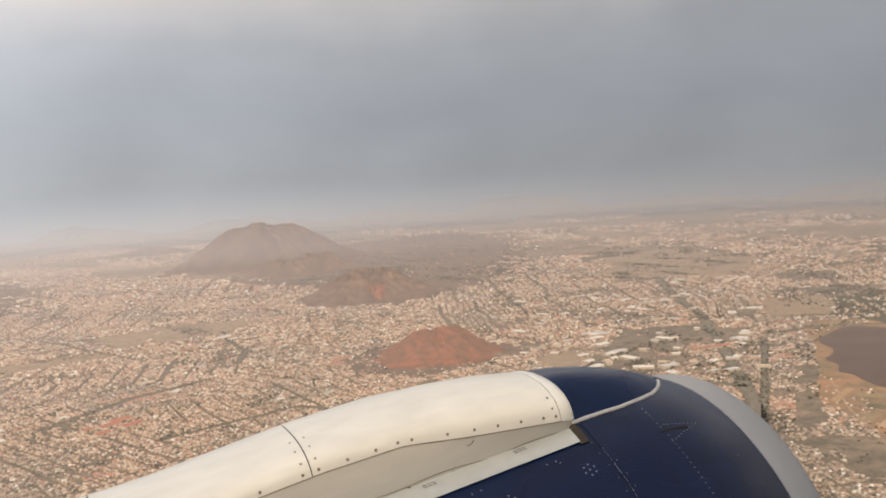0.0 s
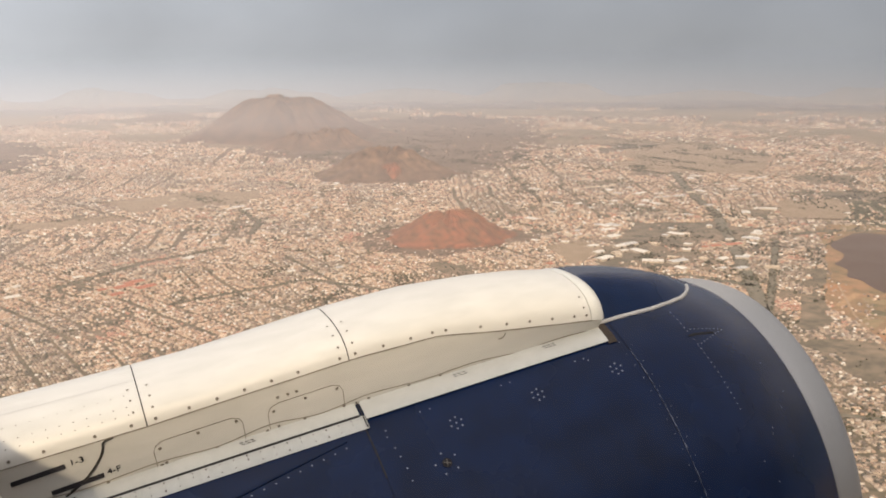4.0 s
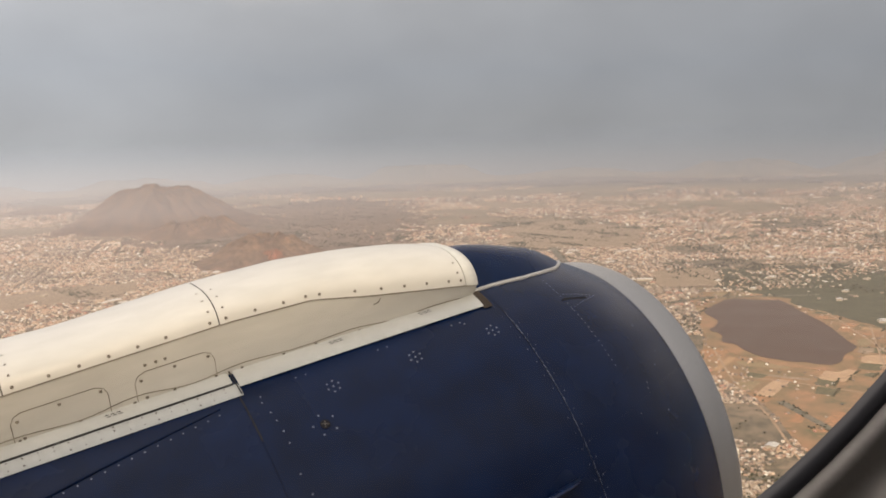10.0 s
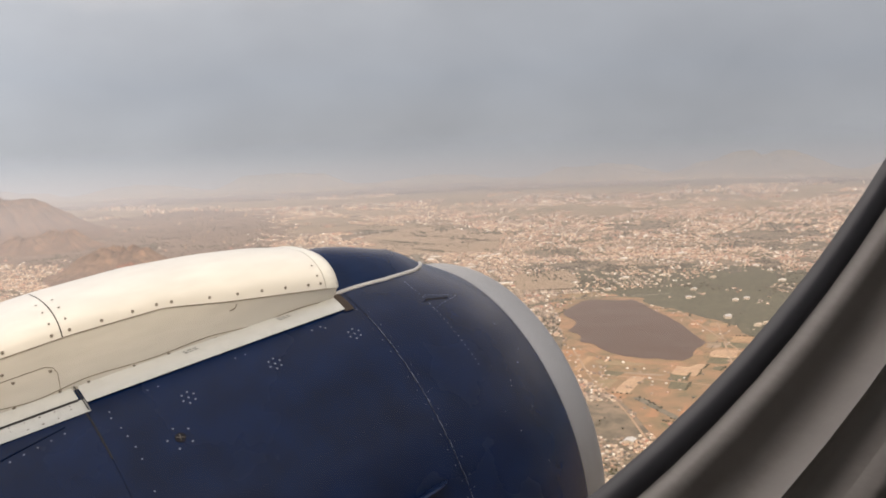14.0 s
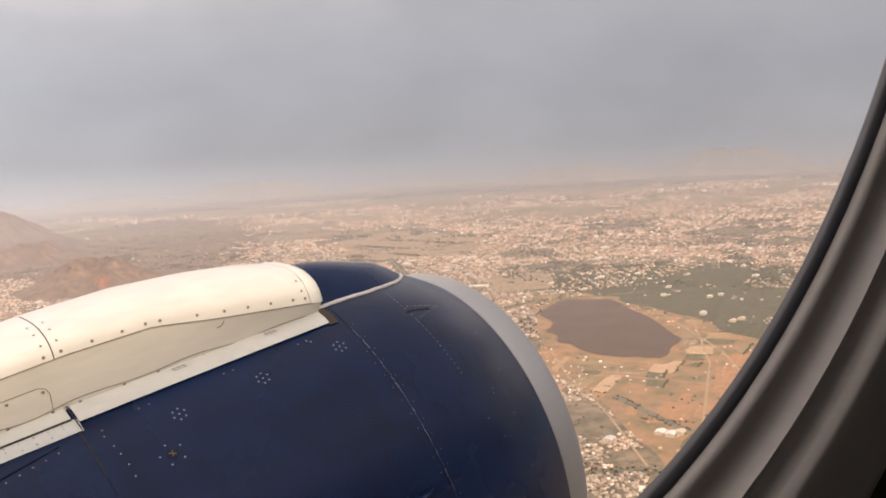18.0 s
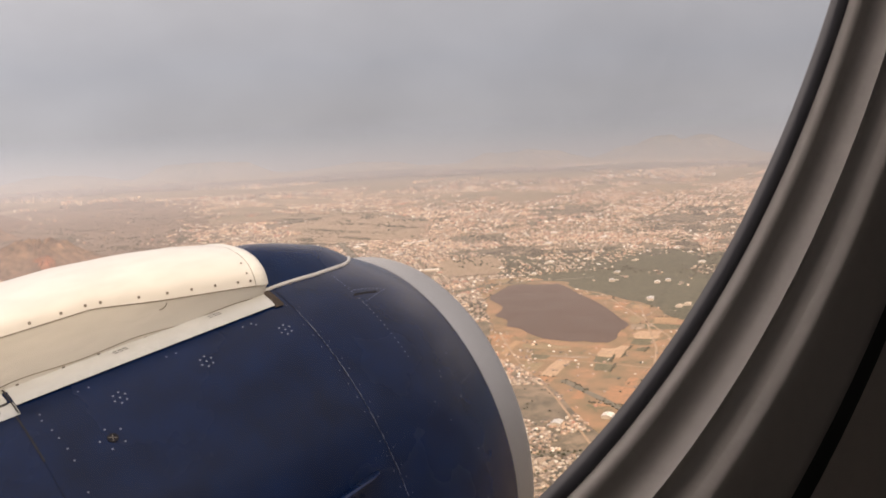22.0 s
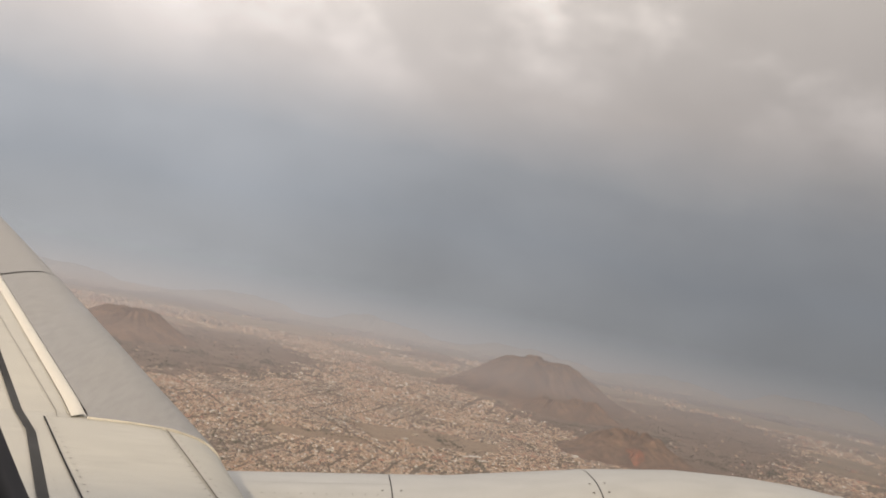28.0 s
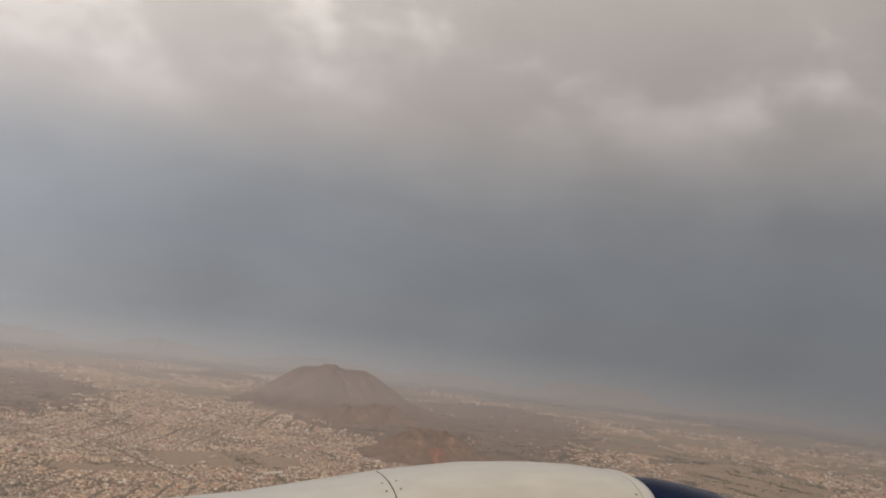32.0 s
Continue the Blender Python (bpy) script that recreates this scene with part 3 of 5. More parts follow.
S_UP = ([0, 0.008, 0.03, 0.07, 0.15, 0.27, 0.42, 0.6, 1.0, 1.8, 3.2], [0, 0.03, 0.062, 0.09, 0.118, 0.138, 0.155, 0.166, 0.18, 0.17, 0.03])
S_LO = ([0, 0.008, 0.03, 0.1, 0.3, 0.8, 1.8, 3.2], [0, -0.03, -0.06, -0.10, -0.15, -0.2, -0.17, 0.0])


def wing_up(y, s, lift=0.0):
    taper = lerp(y, [0, 3.05, 8, 16], [1.05, 1.0, 0.8, 0.45])
    b = le(y)
    k = lerp(y, [0, 3.05, 5, 16], [1.0, 1.0, 1.15, 0.9])
    return Vector((b.x - s, b.y, b.z + lerp(s, *S_UP) * k * min(1, taper + 0.2) + lift))


def wing_patch(y0, y1, s0, s1, ny=14, ns=14, lift=0.0, power=2.0):
    V = []
    for i in range(ny):
        y = y0 + (y1 - y0) * i / (ny - 1)
        for j in range(ns):
            V.append(wing_up(y, s0 + (s1 - s0) * (j / (ns - 1)) ** power, lift))
    return V, grid_faces(ny, ns)


wing = thing("aircraft_wing", (-1.5, 3.0, -0.9), "grey-white aircraft wing with bare metal leading edge slats", "wing")
# wing white made paler, the step's lit brightness in the base colour
M_STEP = mat("step_lit_white", (0.72, 0.70, 0.63), 0.5, vary=0.06, scale=3, fine=25)
part("inboard_skin", *wing_patch(0.05, 3.05, 0.0, 3.2, 16, 26), M_WING, wing)
part("outboard_skin", *wing_patch(3.05, 15.5, 0.41, 3.2, 40, 20, power=1.4), M_WING, wing)
ss_ = [0.40 * (k / 20) ** 2 for k in range(21)]
part("slat_end_face", [wing_up(2.9845, q, h) for h in (0.0065, -0.02) for q in ss_], grid_faces(2, 21), M_STEP, wing)
part("slat_root", *wing_patch(2.985, 3.05, 0.0, 0.40, 3, 14, lift=0.006), M_SLAT, wing)
for y0, y1 in ((3.05, 7.84), (7.86, 12.6), (12.62, 15.4)):
    part("slat", *wing_patch(y0, y1, 0.0, 0.40, 26, 14, lift=0.006), M_SLAT, wing, "bare metal leading edge slat")
V = []
for i in range(14):
    y = 0.05 + (15.5 - 0.05) * i / 13
    b = le(y)
    V += [Vector((b.x - s, b.y, b.z + h)) for s, h in zip(*S_LO)]
part("lower_skin", V, grid_faces(14, 8), M_WING, wing)


def wing_line(pts, width, lift=0.004):
    P = [wing_up(y, s) for y, s in pts]
    return ribbon(P, [Vector((0.25, 0, 1))] * len(P), width, lift)


def seq(a, b, n=16):
    return [(a[0] + (b[0] - a[0]) * i / (n - 1), a[1] + (b[1] - a[1]) * i / (n - 1)) for i in range(n)]


for y0, y1 in ((2.99, 5.04), (5.06, 7.84), (7.86, 12.6), (12.62, 15.4)):      # step behind each slat, coloured paler for the light it catches
    V = [wing_up(y, q) + Vector((0, 0, h)) for y in np.linspace(y0, y1, 12) for q, h in ((0.402, 0.006), (0.413, 0.012), (0.445, 0.004), (0.450, -0.002))]
    part("slat_step", V, grid_faces(12, 4), M_STEP, wing, "step behind the slat, sunlit brightness put into its paint")
part("step_joint", *wing_line(seq((2.99, 0.449), (12.0, 0.44), 40), 0.0035, 0.003), M_SEAM, wing)
part("slat_end_joint", *wing_line(seq((2.985, 0.02), (2.972, 0.42), 24), 0.003, 0.0035), M_SEAM, wing)
for pts in ([(5.04, 0.40), (5.26, 0.228), (5.38, 0.12), (5.42, 0.02)], [(7.84, 0.40), (7.95, 0.2), (8.02, 0.02)]):
    line = [(lerp(k / 20, np.linspace(0, 1, len(pts)), [p[0] for p in pts]), lerp(k / 20, np.linspace(0, 1, len(pts)), [p[1] for p in pts])) for k in range(21)]
    part("slat_joint", *wing_line(line, 0.012, 0.0085), M_LINE, wing)


def wing_curve(pts, width, lift=0.004, material=None, name="panel_joint", label=""):
    u = np.linspace(0, 1, len(pts))
    line = [(lerp(k / 30, u, [p[0] for p in pts]), lerp(k / 30, u, [p[1] for p in pts])) for k in range(31)]
    return part(name, *wing_line(line, width, lift), material or M_SEAM, wing, label)


# the inboard panel: outline, joints and rivet rows
wing_curve([(2.96, 0.525), (2.4, 0.462), (1.88, 0.40)], 0.0055, material=M_LINE)
wing_curve([(2.972, 0.172), (2.56, 0.145), (2.149, 0.117)], 0.0045)
wing_curve([(2.972, 0.42), (2.96, 0.525)], 0.0025)
wing_curve([(1.88, 0.40), (1.97, 0.30), (2.062, 0.203), (2.149, 0.117), (2.3, 0.05), (2.42, 0.008)], 0.005, material=M_LINE)
wing_curve([(1.93, 0.345), (1.80, 0.335)], 0.004)
wing_curve([(4.4, 0.515), (3.6, 0.50), (2.96, 0.49)], 0.002)
wing_curve([(6.0, 0.522), (4.4, 0.57), (3.65, 0.587), (3.05, 0.604), (2.726, 0.551), (2.05, 0.498), (1.55, 0.445)], 0.026, 0.003, M_SEAL, "black_seal", "black rubber seal line")
wing_curve([(7.0, 0.93), (4.0, 0.86), (0.3, 0.78)], 0.006)


def rivet_row(a, b, n, size=0.003):
    return [(a[0] + (b[0] - a[0]) * i / (n - 1) + random.uniform(-0.004, 0.004), a[1] + (b[1] - a[1]) * i / (n - 1), size) for i in range(n)]


random.seed(8)
fasts = rivet_row((2.92, 0.505), (1.92, 0.385), 17, 0.0036) + rivet_row((2.92, 0.186), (2.18, 0.135), 15) + rivet_row((2.955, 0.41), (2.962, 0.19), 18, 0.0018) + rivet_row((2.40, 0.384), (2.516, 0.165), 22, 0.0016)
fasts += rivet_row((1.93, 0.37), (2.12, 0.14), 9, 0.0032) + rivet_row((2.955, 0.15), (2.25, 0.10), 13, 0.0024) + rivet_row((2.99 + 0.01, 0.50), (3.0, 0.452), 6, 0.0016) + rivet_row((2.83, 0.545), (1.95, 0.455), 12, 0.0022)
part("wing_screws", *merge(*[disc(wing_up(y, s), (0.2, 0, 1), r, 0.003, 6) for y, s, r in fasts]), M_FAST, wing, "dark screws", kind="stuff")
# dark seal where the wing meets the pylon fairing
jn = [crown_point(-0.455 - 0.012 * k, k / 14) + Vector((0, 0, 0.004)) for k in range(12)]
part("pylon_seal", *tube([wall_point(-0.36, 0.1) + Vector((0, -0.01, 0)), wall_point(-0.42, 0.7) + Vector((0, -0.01, 0))] + jn, 0.013, 6), M_SEAL, wing, "dark rubber seal")

# ---------------------------------------------------------------- the cabin wall with its window
FY, FZ, FR = -1.80, -0.35, 1.90
WX, WZ, WB, WY = 0.101, 0.1677, 0.3674, 0.0416
W_FORE, W_AFT = 0.2752, 0.2533          # half widths of the window before and behind its middle
RECT = (-0.50, 0.66, -0.50, 0.66)


def oval(a, d=0.0):
    c, s = math.cos(a), math.sin(a)
    n, w = (2.0, W_FORE) if c > 0 else (3.0, W_AFT)
    k = (abs(c / (w + d)) ** n + abs(s / (WB + d)) ** n) ** (-1 / n)
    return WX + c * k, WZ + s * k


def to_rect(a):
    c, s = math.cos(a), math.sin(a)
    k = min(((RECT[1] - WX) if c > 0 else (WX - RECT[0])) / max(abs(c), 1e-6), ((RECT[3] - WZ) if s > 0 else (WZ - RECT[2])) / max(abs(s), 1e-6))
    return WX + c * k, WZ + s * k


NA = 200
CORNERS = sorted([2 * math.pi * k / NA for k in range(NA)] + [math.atan2(z - WZ, x - WX) % (2 * math.pi) for x in RECT[:2] for z in RECT[2:]])
NA = len(CORNERS)


def skin_y(z, r):
    return FY + math.sqrt(max(r * r - (z - FZ) ** 2, 0))


def rings(prof):
    V = []
    for d, y in prof:
        for a in CORNERS:
            x, z = oval(a, d)
            V.append((x, y, z))
    return V, grid_faces(len(prof), NA, True)


window = thing("window_1", (WX, 0.03, WZ - WB), "aircraft cabin window with rounded grey plastic bezel and black gasket", "window", kind="structure")
part("gasket", *rings([(0.085, 0.080), (0.004, 0.0445), (0.0, WY), (0.0010, 0.0385), (0.0028, 0.0380)]), M_GASKET, window, "black rubber gasket")
part("inner_bezel", *rings([(0.0028, 0.0390), (0.0029, 0.0360), (0.0036, 0.0348), (0.0046, 0.0343), (0.0075, 0.0338), (0.0100, 0.0330), (0.0112, 0.0305), (0.0118, 0.0270)]), M_BEZEL, window, "grey plastic bezel")
part("groove", *rings([(0.0118, 0.0270), (0.0126, 0.0272), (0.0145, 0.0282), (0.0168, 0.0276), (0.0186, 0.0235)]), M_BEZEL, window)
part("outer_bezel", *rings([(0.0186, 0.0235), (0.0192, 0.0208), (0.0203, 0.0201), (0.024, 0.0196), (0.032, 0.0190), (0.044, 0.0185), (0.0478, 0.0187), (0.0488, 0.0205)]), M_BEZEL, window, "grey plastic bezel")
part("reveal_gap", *rings([(0.0488, 0.0205), (0.0492, 0.0300), (0.0545, 0.0300), (0.0550, 0.0180)]), M_SEAL, window, "dark gap round the bezel")
n_in = [oval(a, 0.07) for a in CORNERS]
pane = part("pane", [(x, 0.066, z) for x, z in n_in], [tuple(range(NA))], M_GLASS, window, "clear acrylic pane", smooth=False)
pane.visible_shadow = False


def ring_to_rect(d, y, r, steps=5):
    V = []
    for k in range(steps + 1):
        u = k / steps
        for a in CORNERS:
            x0, z0 = oval(a, d)
            x1, z1 = to_rect(a)
            x, z = x0 + (x1 - x0) * u, z0 + (z1 - z0) * u
            w = max(0.0, (u - 0.3) / 0.7) ** 2 * (3 - 2 * max(0.0, (u - 0.3) / 0.7))
            V.append((x, y * (1 - w) + skin_y(z, r) * w, z))
    return V, grid_faces(steps + 1, NA, True)


def shell(r):
    """The fuselage tube of that radius, left open where the window's panel sits."""
    t0, t1 = math.asin((RECT[2] - FZ) / r), math.asin((RECT[3] - FZ) / r)
    th = list(np.linspace(t0, t1, 8)) + list(np.linspace(t1, t0 + 2 * math.pi, 40))[1:]
    xs = [-7.0, -3.0, RECT[0], RECT[1], 3.0, 9.0]
    V = [(x, FY + r * math.cos(t), FZ + r * math.sin(t)) for x in xs for t in th]
    n, F = len(th), []
    for i in range(len(xs) - 1):
        for j in range(n - 1):
            if i == 2 and j < 7:
                continue
            F.append((i * n + j, i * n + j + 1, (i + 1) * n + j + 1, (i + 1) * n + j))
    F += [tuple(range(n - 1)), tuple(range((len(xs) - 1) * n, len(xs) * n - 1))]
    return V, F


cabin = thing("wall_cabin", (0, FY, FZ - FR), "curved fuselage wall with grey plastic cabin sidewall inside", "wall", kind="structure")
part("outer_skin", *merge(shell(FR), ring_to_rect(0.085, 0.0805, FR)), M_SKIN, cabin)
part("sidewall", *merge(shell(FR - 0.07), ring_to_rect(0.055, 0.018, FR - 0.07, 10)), M_PANEL, cabin)
floor = thing("floor", (0, FY, -1.22), "dark grey cabin carpet", "floor", kind="structure")
part("carpet", [(-7, FY - 1.6, -1.22), (9, FY - 1.6, -1.22), (9, FY + 1.6, -1.22), (-7, FY + 1.6, -1.22)], [(0, 1, 2, 3)], mat("carpet", (0.06, 0.06, 0.07), 0.95, vary=0.2, fine=300), floor, smooth=False)
# unseen fill light, added overhead to brighten the bezel and sidewall
lit = bpy.data.lights.new("cabin_fill_light", "AREA")
lit.shape, lit.size, lit.size_y, lit.energy, lit.color = "RECTANGLE", 5.0, 0.25, 4.2, (1.0, 0.95, 0.88)
lamp = new("cabin_fill_light", lit)
lamp.matrix_world = PLANE @ Matrix.Translation((0.8, FY, 1.30))
tagged(lamp, "unseen fill light added to brighten the cabin wall", "lamp")

# ---------------------------------------------------------------- the landscape
RAD = math.pi / 180


def spot(az, dep, z=0.0):
    """A place on the plain: az degrees ahead of abeam, dep degrees under the horizon."""
    d = (ALT - z) / math.tan(dep * RAD)
    return Vector((d * math.sin(az * RAD), d * math.cos(az * RAD), z))


def earth(name, c1, c2, c3, s1, s2, rough=0.95, bump=0.0):
    m = bpy.data.materials.new(name)
    m.use_nodes = True
    nt = m.node_tree
    N, L = nt.nodes.new, nt.links.new
    b = nt.nodes["Principled BSDF"]
    b.inputs["Roughness"].default_value = rough
    b.inputs["Specular IOR Level"].default_value = 0.2
    co = N("ShaderNodeTexCoord")
    n1, n2 = N("ShaderNodeTexNoise"), N("ShaderNodeTexNoise")
    n1.inputs["Scale"].default_value, n1.inputs["Detail"].default_value, n1.inputs["Roughness"].default_value = s1, 8, 0.62
    n2.inputs["Scale"].default_value, n2.inputs["Detail"].default_value, n2.inputs["Roughness"].default_value = s2, 6, 0.7
    L(co.outputs["Object"], n1.inputs["Vector"])
    L(co.outputs["Object"], n2.inputs["Vector"])
    r1, r2 = N("ShaderNodeMapRange"), N("ShaderNodeMapRange")
    for r, a, z in ((r1, 0.38, 0.62), (r2, 0.40, 0.66)):
        r.inputs["From Min"].default_value, r.inputs["From Max"].default_value = a, z
    L(n1.outputs["Fac"], r1.inputs["Value"])
    L(n2.outputs["Fac"], r2.inputs["Value"])
    m1, m2 = N("ShaderNodeMix"), N("ShaderNodeMix")
    for q in (m1, m2):
        q.data_type = "RGBA"
    m1.inputs["A"].default_value, m1.inputs["B"].default_value = (*c1, 1), (*c2, 1)
    m2.inputs["B"].default_value = (*c3, 1)
    L(r1.outputs[0], m1.inputs["Factor"])
    L(m1.outputs["Result"], m2.inputs["A"])
    L(r2.outputs[0], m2.inputs["Factor"])
    L(m2.outputs["Result"], b.inputs["Base Color"])
    if bump:
        bp = N("ShaderNodeBump")
        bp.inputs["Strength"].default_value, bp.inputs["Distance"].default_value = bump, 3.0
        L(n2.outputs["Fac"], bp.inputs["Height"])
        L(bp.outputs[0], b.inputs["Normal"])
    return m


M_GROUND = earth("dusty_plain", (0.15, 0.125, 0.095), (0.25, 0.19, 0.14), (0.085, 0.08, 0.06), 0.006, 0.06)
# far ground colour, paled to carry the haze of distance
M_FAR_PALE = earth("far_haze_pale", (0.21, 0.17, 0.12), (0.32, 0.24, 0.175), (0.14, 0.125, 0.085), 0.006, 0.06)
M_SCRUB = earth("dark_scrub", (0.165, 0.118, 0.09), (0.26, 0.195, 0.145), (0.085, 0.068, 0.052), 0.02, 0.16, bump=0.5)
M_HILL = earth("hill_scrub", (0.15, 0.10, 0.075), (0.25, 0.165, 0.115), (0.075, 0.062, 0.047), 0.022, 0.11, bump=0.8)
M_RED = earth("red_cinder", (0.30, 0.125, 0.08), (0.23, 0.115, 0.075), (0.115, 0.085, 0.06), 0.035, 0.12, bump=0.6)
M_ROAD = earth("road_trees", (0.14, 0.125, 0.10), (0.10, 0.10, 0.075), (0.20, 0.17, 0.135), 0.03, 0.2)
M_LAKE = mat("brown_lake_water", (0.10, 0.072, 0.06), 0.6, vary=0.12, scale=0.02, fine=0.2, spec=0.08)
M_FARM = earth("farm_patchwork", (0.33, 0.19, 0.115), (0.12, 0.115, 0.07), (0.24, 0.16, 0.10), 0.03, 0.2)
M_BELT = earth("garden_green", (0.045, 0.052, 0.034), (0.075, 0.078, 0.05), (0.13, 0.112, 0.075), 0.03, 0.15)
FIELDS = [earth("field_straw", (0.40, 0.26, 0.155), (0.32, 0.21, 0.125), (0.24, 0.17, 0.10), 0.04, 0.25),
          earth("field_green", (0.19, 0.165, 0.10), (0.24, 0.19, 0.12), (0.28, 0.195, 0.12), 0.05, 0.25),
          earth("field_ochre", (0.40, 0.205, 0.115), (0.32, 0.18, 0.105), (0.20, 0.14, 0.085), 0.04, 0.25),
          earth("field_olive", (0.26, 0.195, 0.14), (0.35, 0.265, 0.20), (0.19, 0.155, 0.105), 0.05, 0.2)]

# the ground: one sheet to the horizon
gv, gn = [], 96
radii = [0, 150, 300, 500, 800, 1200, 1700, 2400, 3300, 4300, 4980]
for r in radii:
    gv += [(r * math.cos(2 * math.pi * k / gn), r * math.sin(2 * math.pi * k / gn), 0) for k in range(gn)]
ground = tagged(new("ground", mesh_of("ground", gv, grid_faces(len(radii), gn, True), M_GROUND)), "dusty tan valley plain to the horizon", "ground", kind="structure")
ground.data.materials.append(M_FAR_PALE)          # far rings coloured paler with distance: haze put into the ground colour
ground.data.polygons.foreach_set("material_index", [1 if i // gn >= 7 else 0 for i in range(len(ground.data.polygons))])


def inside(px, py, poly):
    r = np.zeros(len(px), bool)
    n = len(poly)
    for i in range(n):
        (x1, y1), (x2, y2) = poly[i], poly[(i + 1) % n]
        c = ((y1 > py) != (y2 > py)) & (px < (x2 - x1) * (py - y1) / (y2 - y1 + 1e-12) + x1)
        r ^= c
    return r


def area(pts, step=3, wob=0.02):
    """An uneven outline through places given as (az, dep)."""
    P = [spot(*p).xy for p in pts]
    out = []
    for i in range(len(P)):
        a, b = P[i], P[(i + 1) % len(P)]
        L_ = (b - a).length
        for k in range(step):
            q = a.lerp(b, k / step)
            out.append((q.x + random.uniform(-1, 1) * wob * L_, q.y + random.uniform(-1, 1) * wob * L_))
    for _ in range(2):
        out = [q for (ax, ay), (bx, by) in zip(out, out[1:] + out[:1]) for q in ((0.75 * ax + 0.25 * bx, 0.75 * ay + 0.25 * by), (0.25 * ax + 0.75 * bx, 0.25 * ay + 0.75 * by))]
    return out


def sheet(name, poly, z, material, label, category, kind="", group=""):
    V = [(x, y, z) for x, y in poly] + [(x, y, -0.5) for x, y in poly]
    n = len(poly)
    F = [tuple(range(n))] + [(i, i + n, (i + 1) % n + n, (i + 1) % n) for i in range(n)]
    c = Vector((sum(p[0] for p in poly) / n, sum(p[1] for p in poly) / n, 0))
    ob = new(name, mesh_of(name, [Vector(v) - c for v in V], F, material))
    ob.location = c
    return tagged(ob, label, category, group, kind)


random.seed(11)
LAKE = area([(44.0, 10.3), (45.2, 9.75), (48.2, 9.75), (51.9, 12.1), (50.8, 13.2), (47.4, 13.0), (44.9, 12.1)], 7, 0.05)
MARSH = area([(43.7, 10.2), (45.0, 9.6), (48.4, 9.6), (52.3, 12.0), (51.2, 13.5), (47.4, 13.3), (44.5, 12.4)], 5, 0.05)
sheet("marsh", MARSH, 0.4, M_FARM, "muddy brown shore of the lake", "shore", kind="structure")
sheet("lake", LAKE, 0.6, M_LAKE, "dark brown shallow lake among the fields", "lake", kind="structure")
GREEN = area([(41.0, 8.2), (44.0, 8.0), (45.0, 8.6), (44.2, 9.2), (41.2, 9.1)], 4, 0.015)
sheet("sports_field", GREEN, 0.5, FIELDS[3], "wide olive green field beside the town", "field")
SCRUB = [area([(17, 4.0), (23, 3.6), (28, 4.2), (27.5, 5.5), (25.5, 6.7), (22.5, 7.5), (17, 6.5)], 9, 0.09), area([(-17, 4.8), (-9, 4.3), (-2.5, 4.4), (0.5, 5.0), (-1.5, 6.0), (-6, 6.9), (-13, 7.8)], 9, 0.09), area([(9.5, 4.0), (17, 3.6), (18, 6.9), (15, 6.4), (10.5, 5.5)], 8, 0.09)]
for k, s in enumerate(SCRUB):
    sheet("scrubland", s, 0.4 + 0.1 * k, M_SCRUB, "dark brown scrub and lava plain below the hills", "scrubland", kind="structure")
BELT = area([(41, 8.9), (45, 8.0), (52, 7.7), (62, 8.4), (72, 10.4), (70, 16.0), (59, 13.4), (53, 10.9), (46, 9.3)], 6, 0.06)
sheet("green_belt", BELT, 0.35, M_BELT, "dark green strip of gardens and canals", "gardens", kind="structure")
FARM = area([(43.2, 9.4), (50, 9.0), (60, 9.4), (72, 11), (74, 24), (62, 30), (54, 24), (50.0, 18.5), (47.2, 15.4), (44.0, 13.8)], 4, 0.03)
sheet("farmland", FARM, 0.2, M_FARM, "dry orange and green farmland round the lake", "farmland", kind="structure")
PLAINS = [area([(32, 5.6), (36, 5.2), (41, 5.8), (40, 6.8), (33, 6.8)], 7, 0.10), area([(3, 8.1), (7, 7.8), (11, 7.8), (11, 8.5), (4, 8.8)], 7, 0.10), area([(-25, 3.0), (10, 3.3), (25, 3.1), (40, 3.2), (60, 3.1), (60, 2.7), (-25, 2.7)], 5, 0.01)]
PLAINS[2:2] = [area([(28.0, 11.2), (30.5, 10.9), (31.6, 11.5), (29.4, 12.2)], 5, 0.08), area([(-3, 9.0), (3, 8.8), (4, 9.2), (-2, 9.5)], 6, 0.12)]
LAVA = area([(16.6, 10.7), (18.6, 10.1), (22.0, 9.9), (26.4, 10.2), (27.2, 10.8), (24.5, 11.5), (21.0, 11.9), (18.0, 11.5)], 6, 0.10)
sheet("lava_field", LAVA, 0.45, M_SCRUB, "dark brown lava and scrub round the red hill", "scrubland", kind="structure")
for k, s in enumerate(PLAINS[:4]):
    sheet("open_field", s, 0.5, FIELDS[3], "dry olive open field between the houses", "field")


